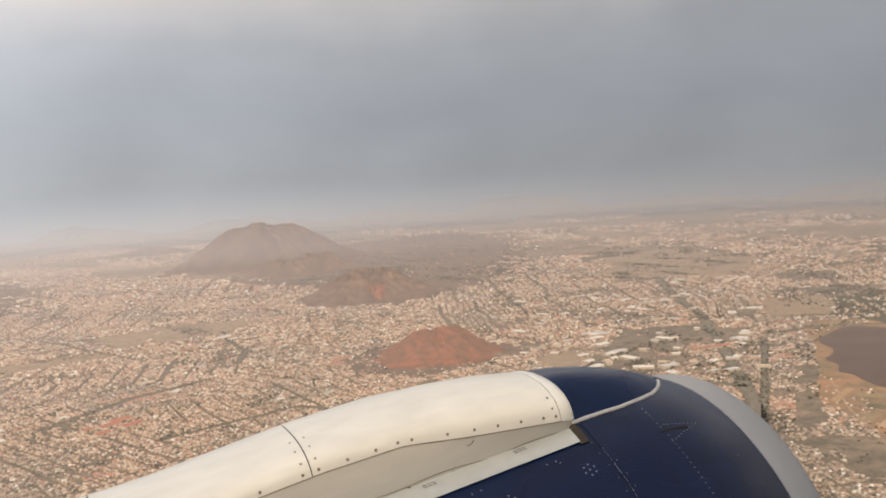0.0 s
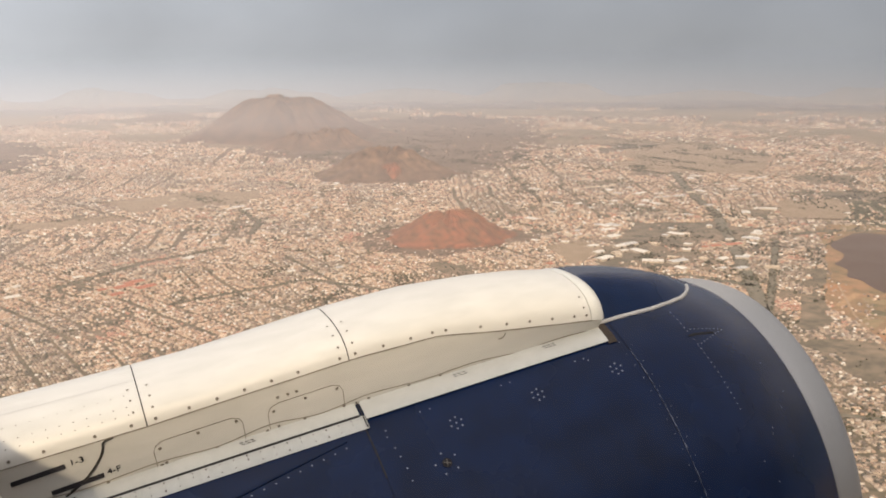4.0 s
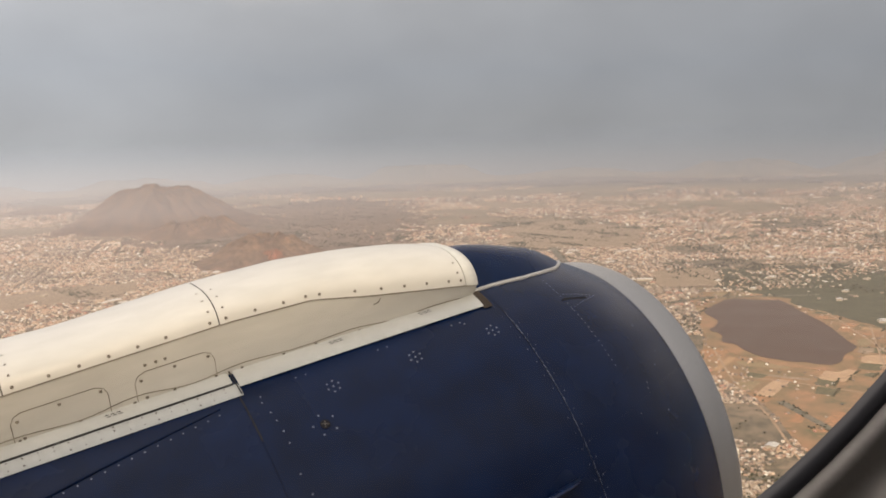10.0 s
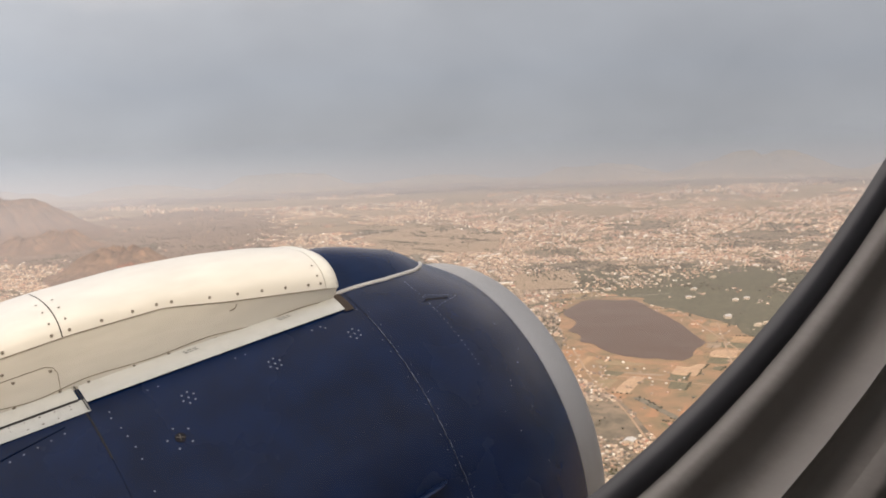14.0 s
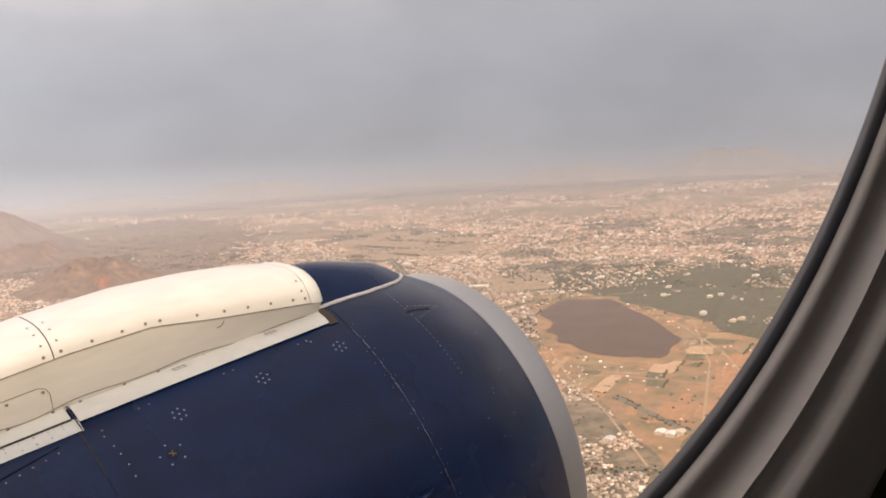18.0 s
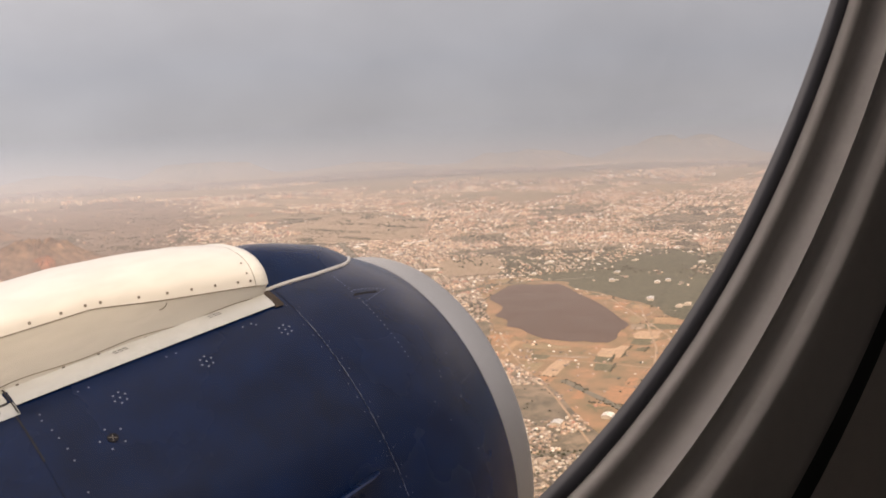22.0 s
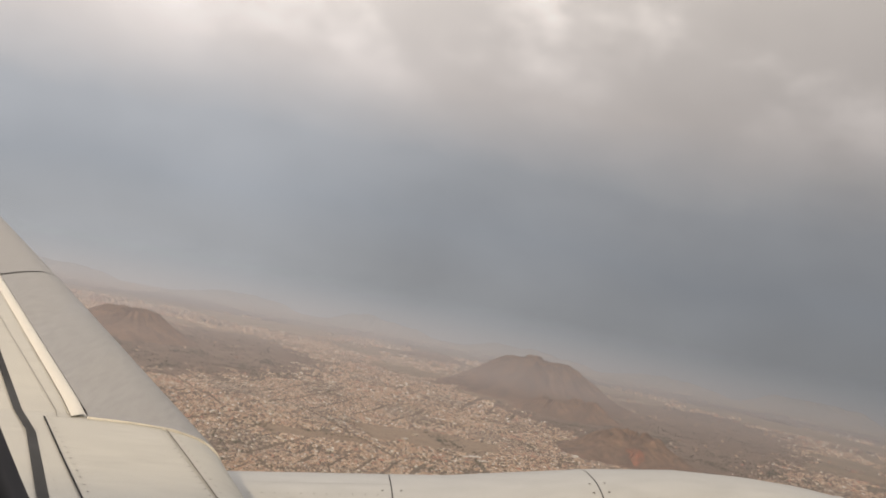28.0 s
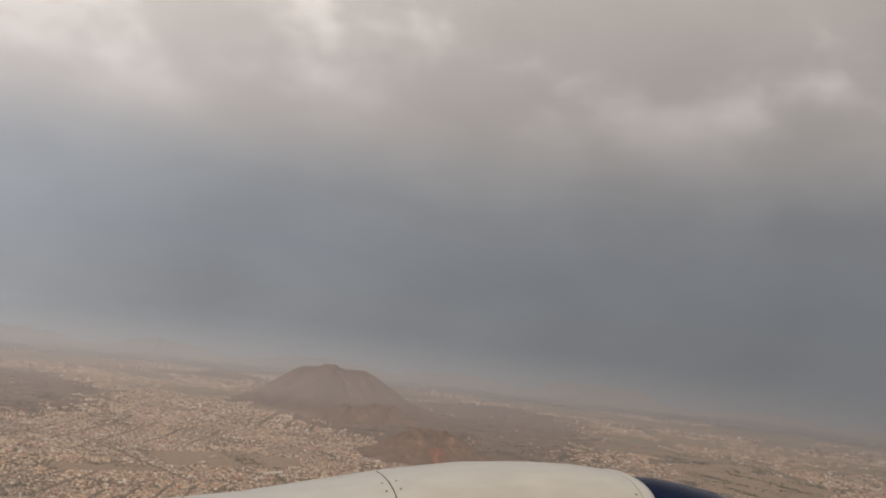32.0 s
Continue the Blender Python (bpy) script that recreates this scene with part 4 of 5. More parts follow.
# hills
def hill(name, centre, r, height, material, label, crater=0.0, sharp=1.4, rough=0.16, squash=1.0, turn=0.0, seed=0, flat=0.0):
    nr, na = 44, 132
    V = []
    for i in range(nr):
        u = i / (nr - 1)
        for k in range(na):
            a = 2 * math.pi * k / na
            c, s = math.cos(a), math.sin(a)
            edge = 1 + 0.26 * noise.noise(Vector((c * 1.6 + seed, s * 1.6, 0.3))) + 0.10 * noise.noise(Vector((c * 5 + seed, s * 5, 2.3)))
            x, y = c * r * u * edge, s * r * squash * u * edge
            w = max(0.0, (u - flat) / (1 - flat))
            h = (0.5 + 0.5 * math.cos(math.pi * w)) ** sharp
            if crater:
                h -= crater * max(0, 1 - (u / 0.22) ** 2)
            gully = 1 - 2 * abs(noise.noise(Vector((c * 4.5 + seed, s * 4.5, u * 1.2))))
            rill = 1 - 2 * abs(noise.noise(Vector((c * 12 + seed, s * 12, u * 3))))
            lump = noise.noise(Vector((x / r * 3.5 + seed, y / r * 3.5, seed))) + 0.5 * noise.noise(Vector((x / r * 9 + seed, y / r * 9, seed)))
            h *= 1 + rough * ((0.9 * (gully - 0.4) + 0.45 * (rill - 0.4)) * min(1, u * 3.0) + lump)
            q = Matrix.Rotation(turn, 2) @ Vector((x, y))
            V.append((q.x, q.y, height * h - 0.5))
    ob = new(name, mesh_of(name, V, grid_faces(nr, na, True), material, True))
    ob.location = (centre.x, centre.y, 0.0)
    return tagged(ob, label, "hill")


HILLS = [(spot(12.9, 4.65), 225, 118), (spot(18.6, 7.0), 140, 40), (spot(22.4, 10.7), 68, 29), (spot(6.5, 3.7), 130, 25), (spot(-10.4, 5.3), 130, 55)]
hill("hill", HILLS[0][0], 270, 96, M_HILL, "high dark brown volcanic hill above the town", sharp=0.95, rough=0.21, squash=1.1, turn=2.2, seed=43, flat=0.10)
hill("hill", spot(15.7, 5.3), 120, 42, M_HILL, "low dark cone beside the high hill", crater=0.3, sharp=1.1, rough=0.25, seed=9)
hill("hill", spot(10.6, 4.7), 110, 34, M_HILL, "low brown shoulder of the high hill", sharp=0.9, rough=0.25, seed=23)
hill("hill", spot(13.9, 5.35), 115, 34, M_HILL, "low brown foothill in front of the high hill", sharp=0.9, crater=0.15, rough=0.25, seed=27)
hill("hill", HILLS[1][0], 155, 50, M_HILL, "brown crater hill with an orange quarried flank", crater=0.30, sharp=0.95, rough=0.26, squash=0.9, turn=0.4, seed=5)
hill("quarry_slope", spot(19.0, 7.3), 44, 26, M_RED, "orange quarried flank of the crater hill", sharp=0.9, rough=0.3, seed=15)
hill("hill", HILLS[2][0], 80, 31, M_RED, "red cinder hill surrounded by houses", sharp=1.05, rough=0.26, squash=1.15, turn=0.9, seed=7)
hill("hill", HILLS[3][0], 150, 25, M_SCRUB, "low dark ridge in the haze", sharp=0.9, squash=0.5, seed=12)
# the high hill once more, placed to fit the camera's later views past the wing
hill("hill", HILLS[4][0], 175, 58, M_HILL, "the high dark hill repeated beyond the wing to fit later views", sharp=0.9, rough=0.22, seed=31)
for az, dep, r, h in ((-8, 3.2, 420, 26), (38, 2.9, 600, 9)):
    hill("far_ridge", spot(az, dep), r, h, M_SCRUB, "far brown ridge lost in haze", sharp=0.9, squash=0.45, turn=-az * RAD, seed=az * 0.37)
# rises added to roughen the land's edge against the haze, in the paled colour
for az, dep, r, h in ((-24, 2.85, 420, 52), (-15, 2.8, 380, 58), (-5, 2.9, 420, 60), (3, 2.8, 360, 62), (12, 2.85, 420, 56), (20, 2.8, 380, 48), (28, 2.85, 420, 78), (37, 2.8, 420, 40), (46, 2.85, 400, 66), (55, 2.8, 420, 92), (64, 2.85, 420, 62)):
    hill("haze_edge_rise", spot(az, dep), r, h, M_FAR_PALE, "low pale rise added to break up the far haze line", sharp=0.7, rough=0.3, squash=0.32, turn=-az * RAD, seed=az * 0.61 + 40)

# avenues: dark tree-lined strips through the town


def avenue(pts, width, label="tree-lined avenue through the town", z=0.5):
    P = [spot(*p) for p in pts]
    V, n = [], len(P)
    for i, p in enumerate(P):
        d = (P[min(i + 1, n - 1)] - P[max(i - 1, 0)]).normalized()
        s = Vector((-d.y, d.x, 0)) * width / 2
        V += [(p.x - s.x, p.y - s.y, z), (p.x + s.x, p.y + s.y, z)]
    F = [(2 * i, 2 * i + 1, 2 * i + 3, 2 * i + 2) for i in range(n - 1)]
    return tagged(new("road", mesh_of("road", V, F, M_ROAD)), label, "road", kind="structure"), P


AVENUES = []
for pts, w in (([(35.2, 6.8), (36.2, 8.0), (37.6, 9.0), (38.6, 10.6), (40.2, 13.6), (42, 18)], 13),
               ([(10.2, 8.9), (11.2, 9.6), (10.7, 10.3)], 7), ([(-4, 9.6), (4, 10.0), (11, 9.8), (17, 9.5)], 5),
               ([(0, 12.6), (4.5, 11.6), (9, 11.0)], 9), ([(-4, 16), (-9, 11), (-12, 9)], 9),
               ([(24, 4.7), (33, 5.0), (41, 4.4), (50, 4.6)], 16), ([(40.6, 10.2), (44, 9.7), (50, 9.4)], 8),
               ([(40.6, 22), (40.9, 14), (41.0, 10.4)], 6), ([(31, 13.2), (36, 12.6), (40, 13.0)], 9),
               ([(28, 8.4), (37, 9.2), (47, 9.0)], 8),
               ([(38, 6.2), (44, 6.0), (52, 6.6), (62, 7.0)], 12), ([(20, 14), (14, 13), (6, 14)], 7), ([(48, 15.3), (52, 17.2), (60, 18)], 7), ([(44.5, 19.6), (50, 19.3), (58, 21)], 6)):
    AVENUES.append((avenue(pts, w)[1], w))

# houses: thousands of small flat-roofed boxes in street grids, turned district by district
HOUSE = mat("house_fronts", (1, 1, 1), 0.9, vary=0.14, scale=0.02, fine=0.6, spec=0.2, islands=[
    (0, (0.448, 0.336, 0.248)), (0.14, (0.368, 0.276, 0.212)), (0.26, (0.544, 0.432, 0.336)), (0.4, (0.248, 0.189, 0.147)), (0.52, (0.400, 0.276, 0.204)), (0.62, (0.184, 0.156, 0.133)),
    (0.7, (0.528, 0.460, 0.384)), (0.8, (0.368, 0.253, 0.193)), (0.87, (0.110, 0.101, 0.087)), (0.93, (0.656, 0.624, 0.568)), (0.975, (0.405, 0.221, 0.166))])

HOUSE_GREY_SHADED = mat("house_grey_shaded", (1, 1, 1), 0.9, vary=0.14, scale=0.02, fine=0.6, spec=0.2, islands=[
    (0, (0.331, 0.267, 0.212)), (0.2, (0.221, 0.184, 0.152)), (0.36, (0.376, 0.308, 0.248)), (0.52, (0.156, 0.133, 0.115)), (0.68, (0.313, 0.235, 0.184)), (0.8, (0.448, 0.392, 0.328)), (0.89, (0.101, 0.097, 0.083)), (0.96, (0.592, 0.560, 0.504))])

HOUSE_RED = mat("house_red", (1, 1, 1), 0.9, vary=0.14, scale=0.02, fine=0.6, spec=0.2, islands=[
    (0, (0.405, 0.230, 0.175)), (0.25, (0.350, 0.248, 0.193)), (0.45, (0.400, 0.240, 0.188)), (0.65, (0.276, 0.156, 0.120)), (0.78, (0.464, 0.384, 0.304))])


def boxes(name, X, Y, W_, D_, H_, A, label, material=None):
    n = len(X)
    c, s = np.cos(A), np.sin(A)
    V = np.empty((n, 8, 3), np.float32)
    for k, (sx, sy) in enumerate(((-1, -1), (1, -1), (1, 1), (-1, 1))):
        dx, dy = sx * W_ / 2, sy * D_ / 2
        V[:, k, 0] = V[:, k + 4, 0] = X + dx * c - dy * s
        V[:, k, 1] = V[:, k + 4, 1] = Y + dx * s + dy * c
        V[:, k, 2], V[:, k + 4, 2] = -0.3, H_
    q = np.array([(4, 5, 6, 7), (0, 1, 5, 4), (1, 2, 6, 5), (2, 3, 7, 6), (3, 0, 4, 7)], np.int32)
    F = (np.arange(n, dtype=np.int32)[:, None, None] * 8 + q[None]).reshape(-1)
    me = bpy.data.meshes.new(name)
    me.vertices.add(n * 8)
    me.vertices.foreach_set("co", V.reshape(-1))
    me.loops.add(n * 20)
    me.loops.foreach_set("vertex_index", F)
    me.polygons.add(n * 5)
    me.polygons.foreach_set("loop_start", np.arange(0, n * 20, 4, dtype=np.int32))
    me.polygons.foreach_set("loop_total", np.full(n * 5, 4, np.int32))
    me.materials.append(material or HOUSE)
    me.update(calc_edges=True)
    return tagged(new(name, me), label, "houses", kind="stuff")


rng = np.random.default_rng(4)


def far_from_roads(x, y):
    ok = np.ones(len(x), bool)
    for P, w in AVENUES:
        for a, b in zip(P[:-1], P[1:]):
            dx, dy = b.x - a.x, b.y - a.y
            L2 = dx * dx + dy * dy
            t = np.clip(((x - a.x) * dx + (y - a.y) * dy) / L2, 0, 1)
            ok &= np.hypot(x - a.x - t * dx, y - a.y - t * dy) > w / 2 + 1.5
    return ok


def wave(x, y, s, seed):
    """Smooth patchy field, about -1 to 1."""
    v = np.zeros_like(x)
    g = np.random.default_rng(seed)
    for _ in range(6):
        a, p, k = g.uniform(0, 6.28), g.uniform(0, 6.28), g.uniform(0.5, 2.2) / s
        v += np.sin((x * np.cos(a) + y * np.sin(a)) * k * 6.28 + p)
    return v / 3


def town(r0, r1, unit, district, name, label):
    gx = np.arange(-2200, 4600, district)
    cx, cy = [], []
    for x in gx:
        for y in np.arange(-300, 4900, district):
            d, a = math.hypot(x, y), math.degrees(math.atan2(x, y))
            if r0 - district < d < r1 + district and -30 < a < 78:
                cx.append(x + rng.uniform(-0.4, 0.4) * district)
                cy.append(y + rng.uniform(-0.4, 0.4) * district)
    cx, cy = np.array(cx), np.array(cy)
    ang = rng.choice([0.15, 0.42, 0.42, 0.95, 1.25, -0.3], len(cx)) + rng.uniform(-0.06, 0.06, len(cx))
    XX, YY, AA = [], [], []
    h = district
    nu, nv = int(2 * h / unit), int(2 * h / unit)
    bu, bv = rng.integers(7, 14, len(cx)), rng.integers(2, 5, len(cx))
    for i in range(len(cx)):
        u, v = np.meshgrid(np.arange(nu), np.arange(nv), indexing="ij")
        uu = (u + 1.3 * (u // bu[i]) + 0.9 * (u // (bu[i] * 4))).ravel() * unit - h
        vv = (v + 0.7 * (v // bv[i]) + 1.5 * (v // (bv[i] * 6))).ravel() * unit - h
        keep = rng.random(len(uu)) < 0.93
        uu, vv = uu[keep], vv[keep]
        c, s = math.cos(ang[i]), math.sin(ang[i])
        x = cx[i] + uu * c - vv * s
        y = cy[i] + uu * s + vv * c
        x, y = x + 0.8 * unit * wave(x, y, 70 * unit, 91), y + 0.8 * unit * wave(x, y, 70 * unit, 92)
        near = np.abs(x - cx[i]) + np.abs(y - cy[i]) < 2.0 * h
        x, y = x[near], y[near]
        d0 = (x - cx[i]) ** 2 + (y - cy[i]) ** 2
        ok = np.ones(len(x), bool)
        for j in np.argsort((cx - cx[i]) ** 2 + (cy - cy[i]) ** 2)[1:13]:
            ok &= d0 < (x - cx[j]) ** 2 + (y - cy[j]) ** 2
        XX.append(x[ok]), YY.append(y[ok]), AA.append(np.full(ok.sum(), ang[i]))
    X, Y, A = np.concatenate(XX), np.concatenate(YY), np.concatenate(AA)
    D, Z = np.hypot(X, Y), np.degrees(np.arctan2(X, Y))
    ok = (D > r0) & (D <= r1) & (Z > -24) & (Z < 74) & far_from_roads(X, Y)
    for poly in [LAKE, MARSH, GREEN, *PLAINS[:4]]:
        ok &= ~inside(X, Y, poly)
    ok &= ~(inside(X, Y, LAVA) & (rng.random(len(X)) < 0.85))
    for poly in SCRUB:       # houses thin out gradually into the scrub
        px, py = np.array(poly)[:, 0], np.array(poly)[:, 1]
        box = np.where((X > px.min() - 100) & (X < px.max() + 100) & (Y > py.min() - 100) & (Y < py.max() + 100) & ok)[0]
        x, y = X[box], Y[box]
        f = sum(inside(x + dx, y + dy, poly[::2]).astype(float) for dx, dy in ((0, 0), (80, 40), (-80, -40), (-40, 80), (40, -80))) / 5
        f = f + 0.28 * wave(x, y, 110, 17) * (f > 0.05)
        ok[box] &= rng.random(len(x)) > np.clip(f * 1.5, 0, 0.994)
    ok &= ~(inside(X, Y, BELT) & (rng.random(len(X)) > 0.34))
    farm = inside(X, Y, FARM)
    ok &= ~(farm & (wave(X, Y, 420, 8) < 1.0) & (rng.random(len(X)) > np.where(Z < 46.5, 0.16, 0.03)))
    for c, r, _ in HILLS:
        ok &= np.hypot(X - c.x, Y - c.y) > r * 0.93
    ok &= ~((Z > 42.5) & (D < 1050) & ~farm & (wave(X, Y, 130, 57) < -0.15))
    ok &= wave(X, Y, 900, 3) > -1.05
    ok &= ~((Z > 31) & (D > 900) & (wave(X, Y, 380, 77) + 0.4 * wave(X, Y, 90, 78) + rng.normal(0, 0.12, len(X)) < -0.38 - 0.012 * (46 - Z)))
    thin = wave(X, Y, 160, 5)
    ok &= rng.random(len(X)) < np.where(thin < -0.75, 0.35, 0.97)
    ok &= ~((D > 3300) & (wave(X, Y, 1100, 21) < -0.05))
    ok &= ~((D > 2250) & (wave(X, Y, 620, 23) + 0.35 * wave(X, Y, 150, 24) < -0.45))
    X, Y, A = X[ok], Y[ok], A[ok]
    n = len(X)
    big = rng.random(n) < 0.014
    W_ = unit * rng.uniform(0.62, 0.98, n) * np.where(big, rng.uniform(1.5, 3.2, n), 1)
    D_ = unit * rng.uniform(0.62, 0.98, n) * np.where(big, rng.uniform(1.3, 2.2, n), 1)
    H_ = unit * rng.uniform(0.25, 0.75, n) * np.where(big, 0.8, 1)
    X, Y = X + rng.uniform(-0.12, 0.12, n) * unit, Y + rng.uniform(-0.12, 0.12, n) * unit
    # patchy grey quarters; near and ahead, extra grey paints in a cloud's shade
    grey = wave(X, Y, 330, 44) + 0.5 * wave(X, Y, 90, 45) + rng.normal(0, 0.25, n) + np.where((np.degrees(np.arctan2(X, Y)) > 39) & (np.hypot(X, Y) < 1500), 0.7, 0.0) > 0.45
    red = (wave(X, Y, 210, 61) + 0.6 * wave(X, Y, 50, 62) + rng.normal(0, 0.15, n) > 1.35) & (D_ > 0)
    for sel, m, lab in ((~grey & ~red, HOUSE, label), (grey & ~red, HOUSE_GREY_SHADED, label + ", greyer quarter with cloud shade in the colour"), (red, HOUSE_RED, label + ", with rust-red roofs")):
        boxes(name, X[sel], Y[sel], W_[sel], D_[sel], H_[sel], A[sel], lab, m)
    return n


town(420, 1150, 2.25, 240, "town_houses", "dense tan and grey flat-roofed houses in street blocks")
town(1150, 2000, 3.4, 330, "town_houses", "dense tan and white houses in street blocks")
town(2000, 3100, 5.6, 460, "town_houses", "distant pale houses in street grids")
town(3100, 4800, 10.5, 700, "town_houses", "far pale town fading in haze")

# trees in the town and along the avenues: small dark crowns
TREE = mat("tree_crowns", (1, 1, 1), 0.95, vary=0.2, scale=0.05, fine=1.0, spec=0.1, islands=[(0, (0.072, 0.070, 0.050)), (0.3, (0.095, 0.088, 0.062)), (0.6, (0.06, 0.062, 0.045)), (0.85, (0.12, 0.105, 0.075))])


def crowns(name, X, Y, R_, label):
    """Lumpy little crowns: two squashed, jittered cones base to base on a short stem."""
    n = len(X)
    k = 6
    V = np.empty((n, 2 * k + 2, 3), np.float32)
    for ring_, (zz, rr) in enumerate(((0.35, 0.8), (0.8, 0.95))):
        for j in range(k):
            a = 2 * np.pi * (j + 0.5 * ring_) / k
            r = R_ * rr * rng.uniform(0.7, 1.25, n)
            V[:, ring_ * k + j] = np.stack([X + r * np.cos(a), Y + r * np.sin(a), R_ * zz * rng.uniform(0.8, 1.2, n)], 1)
    V[:, 2 * k] = np.stack([X, Y, np.full(n, -0.2)], 1)
    V[:, 2 * k + 1] = np.stack([X + rng.uniform(-0.2, 0.2, n) * R_, Y, R_ * 1.35], 1)
    q = []
    for j in range(k):
        m = (j + 1) % k
        q += [(2 * k, m, j), (j, m, k + j), (m, k + m, k + j), (k + j, k + m, 2 * k + 1)]
    q = np.array(q, np.int32)
    F = (np.arange(n, dtype=np.int32)[:, None, None] * (2 * k + 2) + q[None]).reshape(-1)
    me = bpy.data.meshes.new(name)
    me.vertices.add(n * (2 * k + 2))
    me.vertices.foreach_set("co", V.reshape(-1))
    t = n * len(q)
    me.loops.add(t * 3)
    me.loops.foreach_set("vertex_index", F)
    me.polygons.add(t)
    me.polygons.foreach_set("loop_start", np.arange(0, t * 3, 3, dtype=np.int32))
    me.polygons.foreach_set("loop_total", np.full(t, 3, np.int32))
    me.materials.append(TREE)
    me.update(calc_edges=True)
    return tagged(new(name, me), label, "trees", kind="stuff")


tx, ty, tr_ = [], [], []
for P, w in AVENUES:
    for a, b in zip(P[:-1], P[1:]):
        L_ = (b - a).length
        m = int(L_ / 3.2)
        t = rng.random(m)
        o = rng.choice([-1, 1], m) * w * rng.uniform(0.2, 0.6, m)
        d = (b - a).normalized()
        tx.append(a.x + (b.x - a.x) * t - d.y * o), ty.append(a.y + (b.y - a.y) * t + d.x * o), tr_.append(rng.uniform(0.6, 1.4, m))
aa, dd = rng.uniform(-22, 72, 20000) * RAD, 420 + 2200 * rng.random(20000) ** 0.8
x, y = dd * np.sin(aa), dd * np.cos(aa)
ok = (wave(x, y, 200, 31) + 0.5 * wave(x, y, 45, 32) > 0.6) & ~inside(x, y, LAKE) & ~(inside(x, y, FARM) & (wave(x, y, 60, 33) < 0.3))
tx.append(x[ok]), ty.append(y[ok]), tr_.append(rng.uniform(0.5, 1.3, ok.sum()))
# shrubs on the scrub plain
a_, d_ = rng.uniform(-14, 31, 24000) * RAD, rng.uniform(1350, 3700, 24000)
x, y = d_ * np.sin(a_), d_ * np.cos(a_)
ok = (inside(x, y, SCRUB[0]) | inside(x, y, SCRUB[1]) | inside(x, y, SCRUB[2]) | inside(x, y, LAVA)) & (wave(x, y, 120, 71) + 0.6 * wave(x, y, 40, 72) > 0.1)
tx.append(x[ok]), ty.append(y[ok]), tr_.append(rng.uniform(1.0, 2.6, ok.sum()))
# groves: short dark rows and clumps between the blocks
for _ in range(420):
    a, d = rng.uniform(-22, 66) * RAD, 430 + 1900 * rng.random() ** 0.9
    cx_, cy_ = d * math.sin(a), d * math.cos(a)
    m = int(rng.integers(14, 70))
    g = rng.choice([0.15, 0.42, 0.95, 1.25, 1.72, 2.0])
    lx, ly = rng.normal(0, rng.uniform(8, 24) * (0.5 + d / 1400), m), rng.normal(0, rng.uniform(2.5, 5.5) * (0.5 + d / 1400), m)
    x, y = cx_ + lx * math.cos(g) - ly * math.sin(g), cy_ + lx * math.sin(g) + ly * math.cos(g)
    if inside(np.array([cx_]), np.array([cy_]), FARM)[0]:
        continue
    ok = ~inside(x, y, MARSH)
    tx.append(x[ok]), ty.append(y[ok]), tr_.append(rng.uniform(0.7, 1.5, ok.sum()) * (0.7 + d / 2200))
# gardens in the eastern town
a_, d_ = rng.uniform(31, 70, 15000) * RAD, rng.uniform(900, 2700, 15000)
x, y = d_ * np.sin(a_), d_ * np.cos(a_)
ok = (wave(x, y, 260, 81) + 0.6 * wave(x, y, 70, 82) > 0.55) & ~inside(x, y, FARM) & ~inside(x, y, LAKE)
tx.append(x[ok]), ty.append(y[ok]), tr_.append(rng.uniform(1.2, 2.4, ok.sum()))
crowns("trees", np.concatenate(tx), np.concatenate(ty), np.concatenate(tr_), "dark green trees along streets and fields")

# large roofs between the houses: each a hall with walls, pitched roof and a door
def hall_parts(name, w, d, h, roof_mat, wall_mat):
    root = new(name)
    V = [(-w / 2, -d / 2, -0.3), (w / 2, -d / 2, -0.3), (w / 2, d / 2, -0.3), (-w / 2, d / 2, -0.3), (-w / 2, -d / 2, h), (w / 2, -d / 2, h), (w / 2, d / 2, h), (-w / 2, d / 2, h), (-w / 2, 0, h * 1.35), (w / 2, 0, h * 1.35)]
    wall = new("wall", mesh_of("wall", V, [(0, 1, 5, 4), (2, 3, 7, 6), (1, 2, 6, 9, 5), (3, 0, 4, 8, 7)], wall_mat))
    o = 0.25
    R = [(-w / 2 - o, -d / 2 - o, h), (w / 2 + o, -d / 2 - o, h), (w / 2 + o, 0, h * 1.37), (-w / 2 - o, 0, h * 1.37), (w / 2 + o, d / 2 + o, h), (-w / 2 - o, d / 2 + o, h)]
    R += [(x, y, z - 0.15) for x, y, z in R]
    roof = new("roof", mesh_of("roof", R, [(0, 1, 2, 3), (3, 2, 4, 5), (7, 6, 9, 8), (8, 9, 11, 10), (0, 6, 7, 1), (5, 4, 10, 11)], roof_mat))
    dw = w * 0.12
    door = new("door", mesh_of("door", [(x, y, z) for y in (-d / 2 - 0.05, -d / 2 + 0.05) for x, z in ((-dw, -0.3), (dw, -0.3), (dw, h * 0.7), (-dw, h * 0.7))], [(0, 1, 2, 3), (0, 3, 7, 4), (1, 5, 6, 2), (3, 2, 6, 7)], M_LINE))
    for q in (wall, roof, door):
        q.parent = root
    return root


ROOFS = [("white sheet-metal", mat("roof_white", (0.56, 0.53, 0.48), 0.7, vary=0.12, scale=0.3, fine=3)), ("pale grey sheet-metal", mat("roof_grey", (0.42, 0.41, 0.39), 0.7, vary=0.15, scale=0.3, fine=3)),
         ("cream concrete", mat("roof_cream", (0.47, 0.385, 0.29), 0.8, vary=0.12, scale=0.3, fine=3)), ("rust-red sheet-metal", mat("roof_rust", (0.34, 0.14, 0.09), 0.8, vary=0.18, scale=0.3, fine=3))]
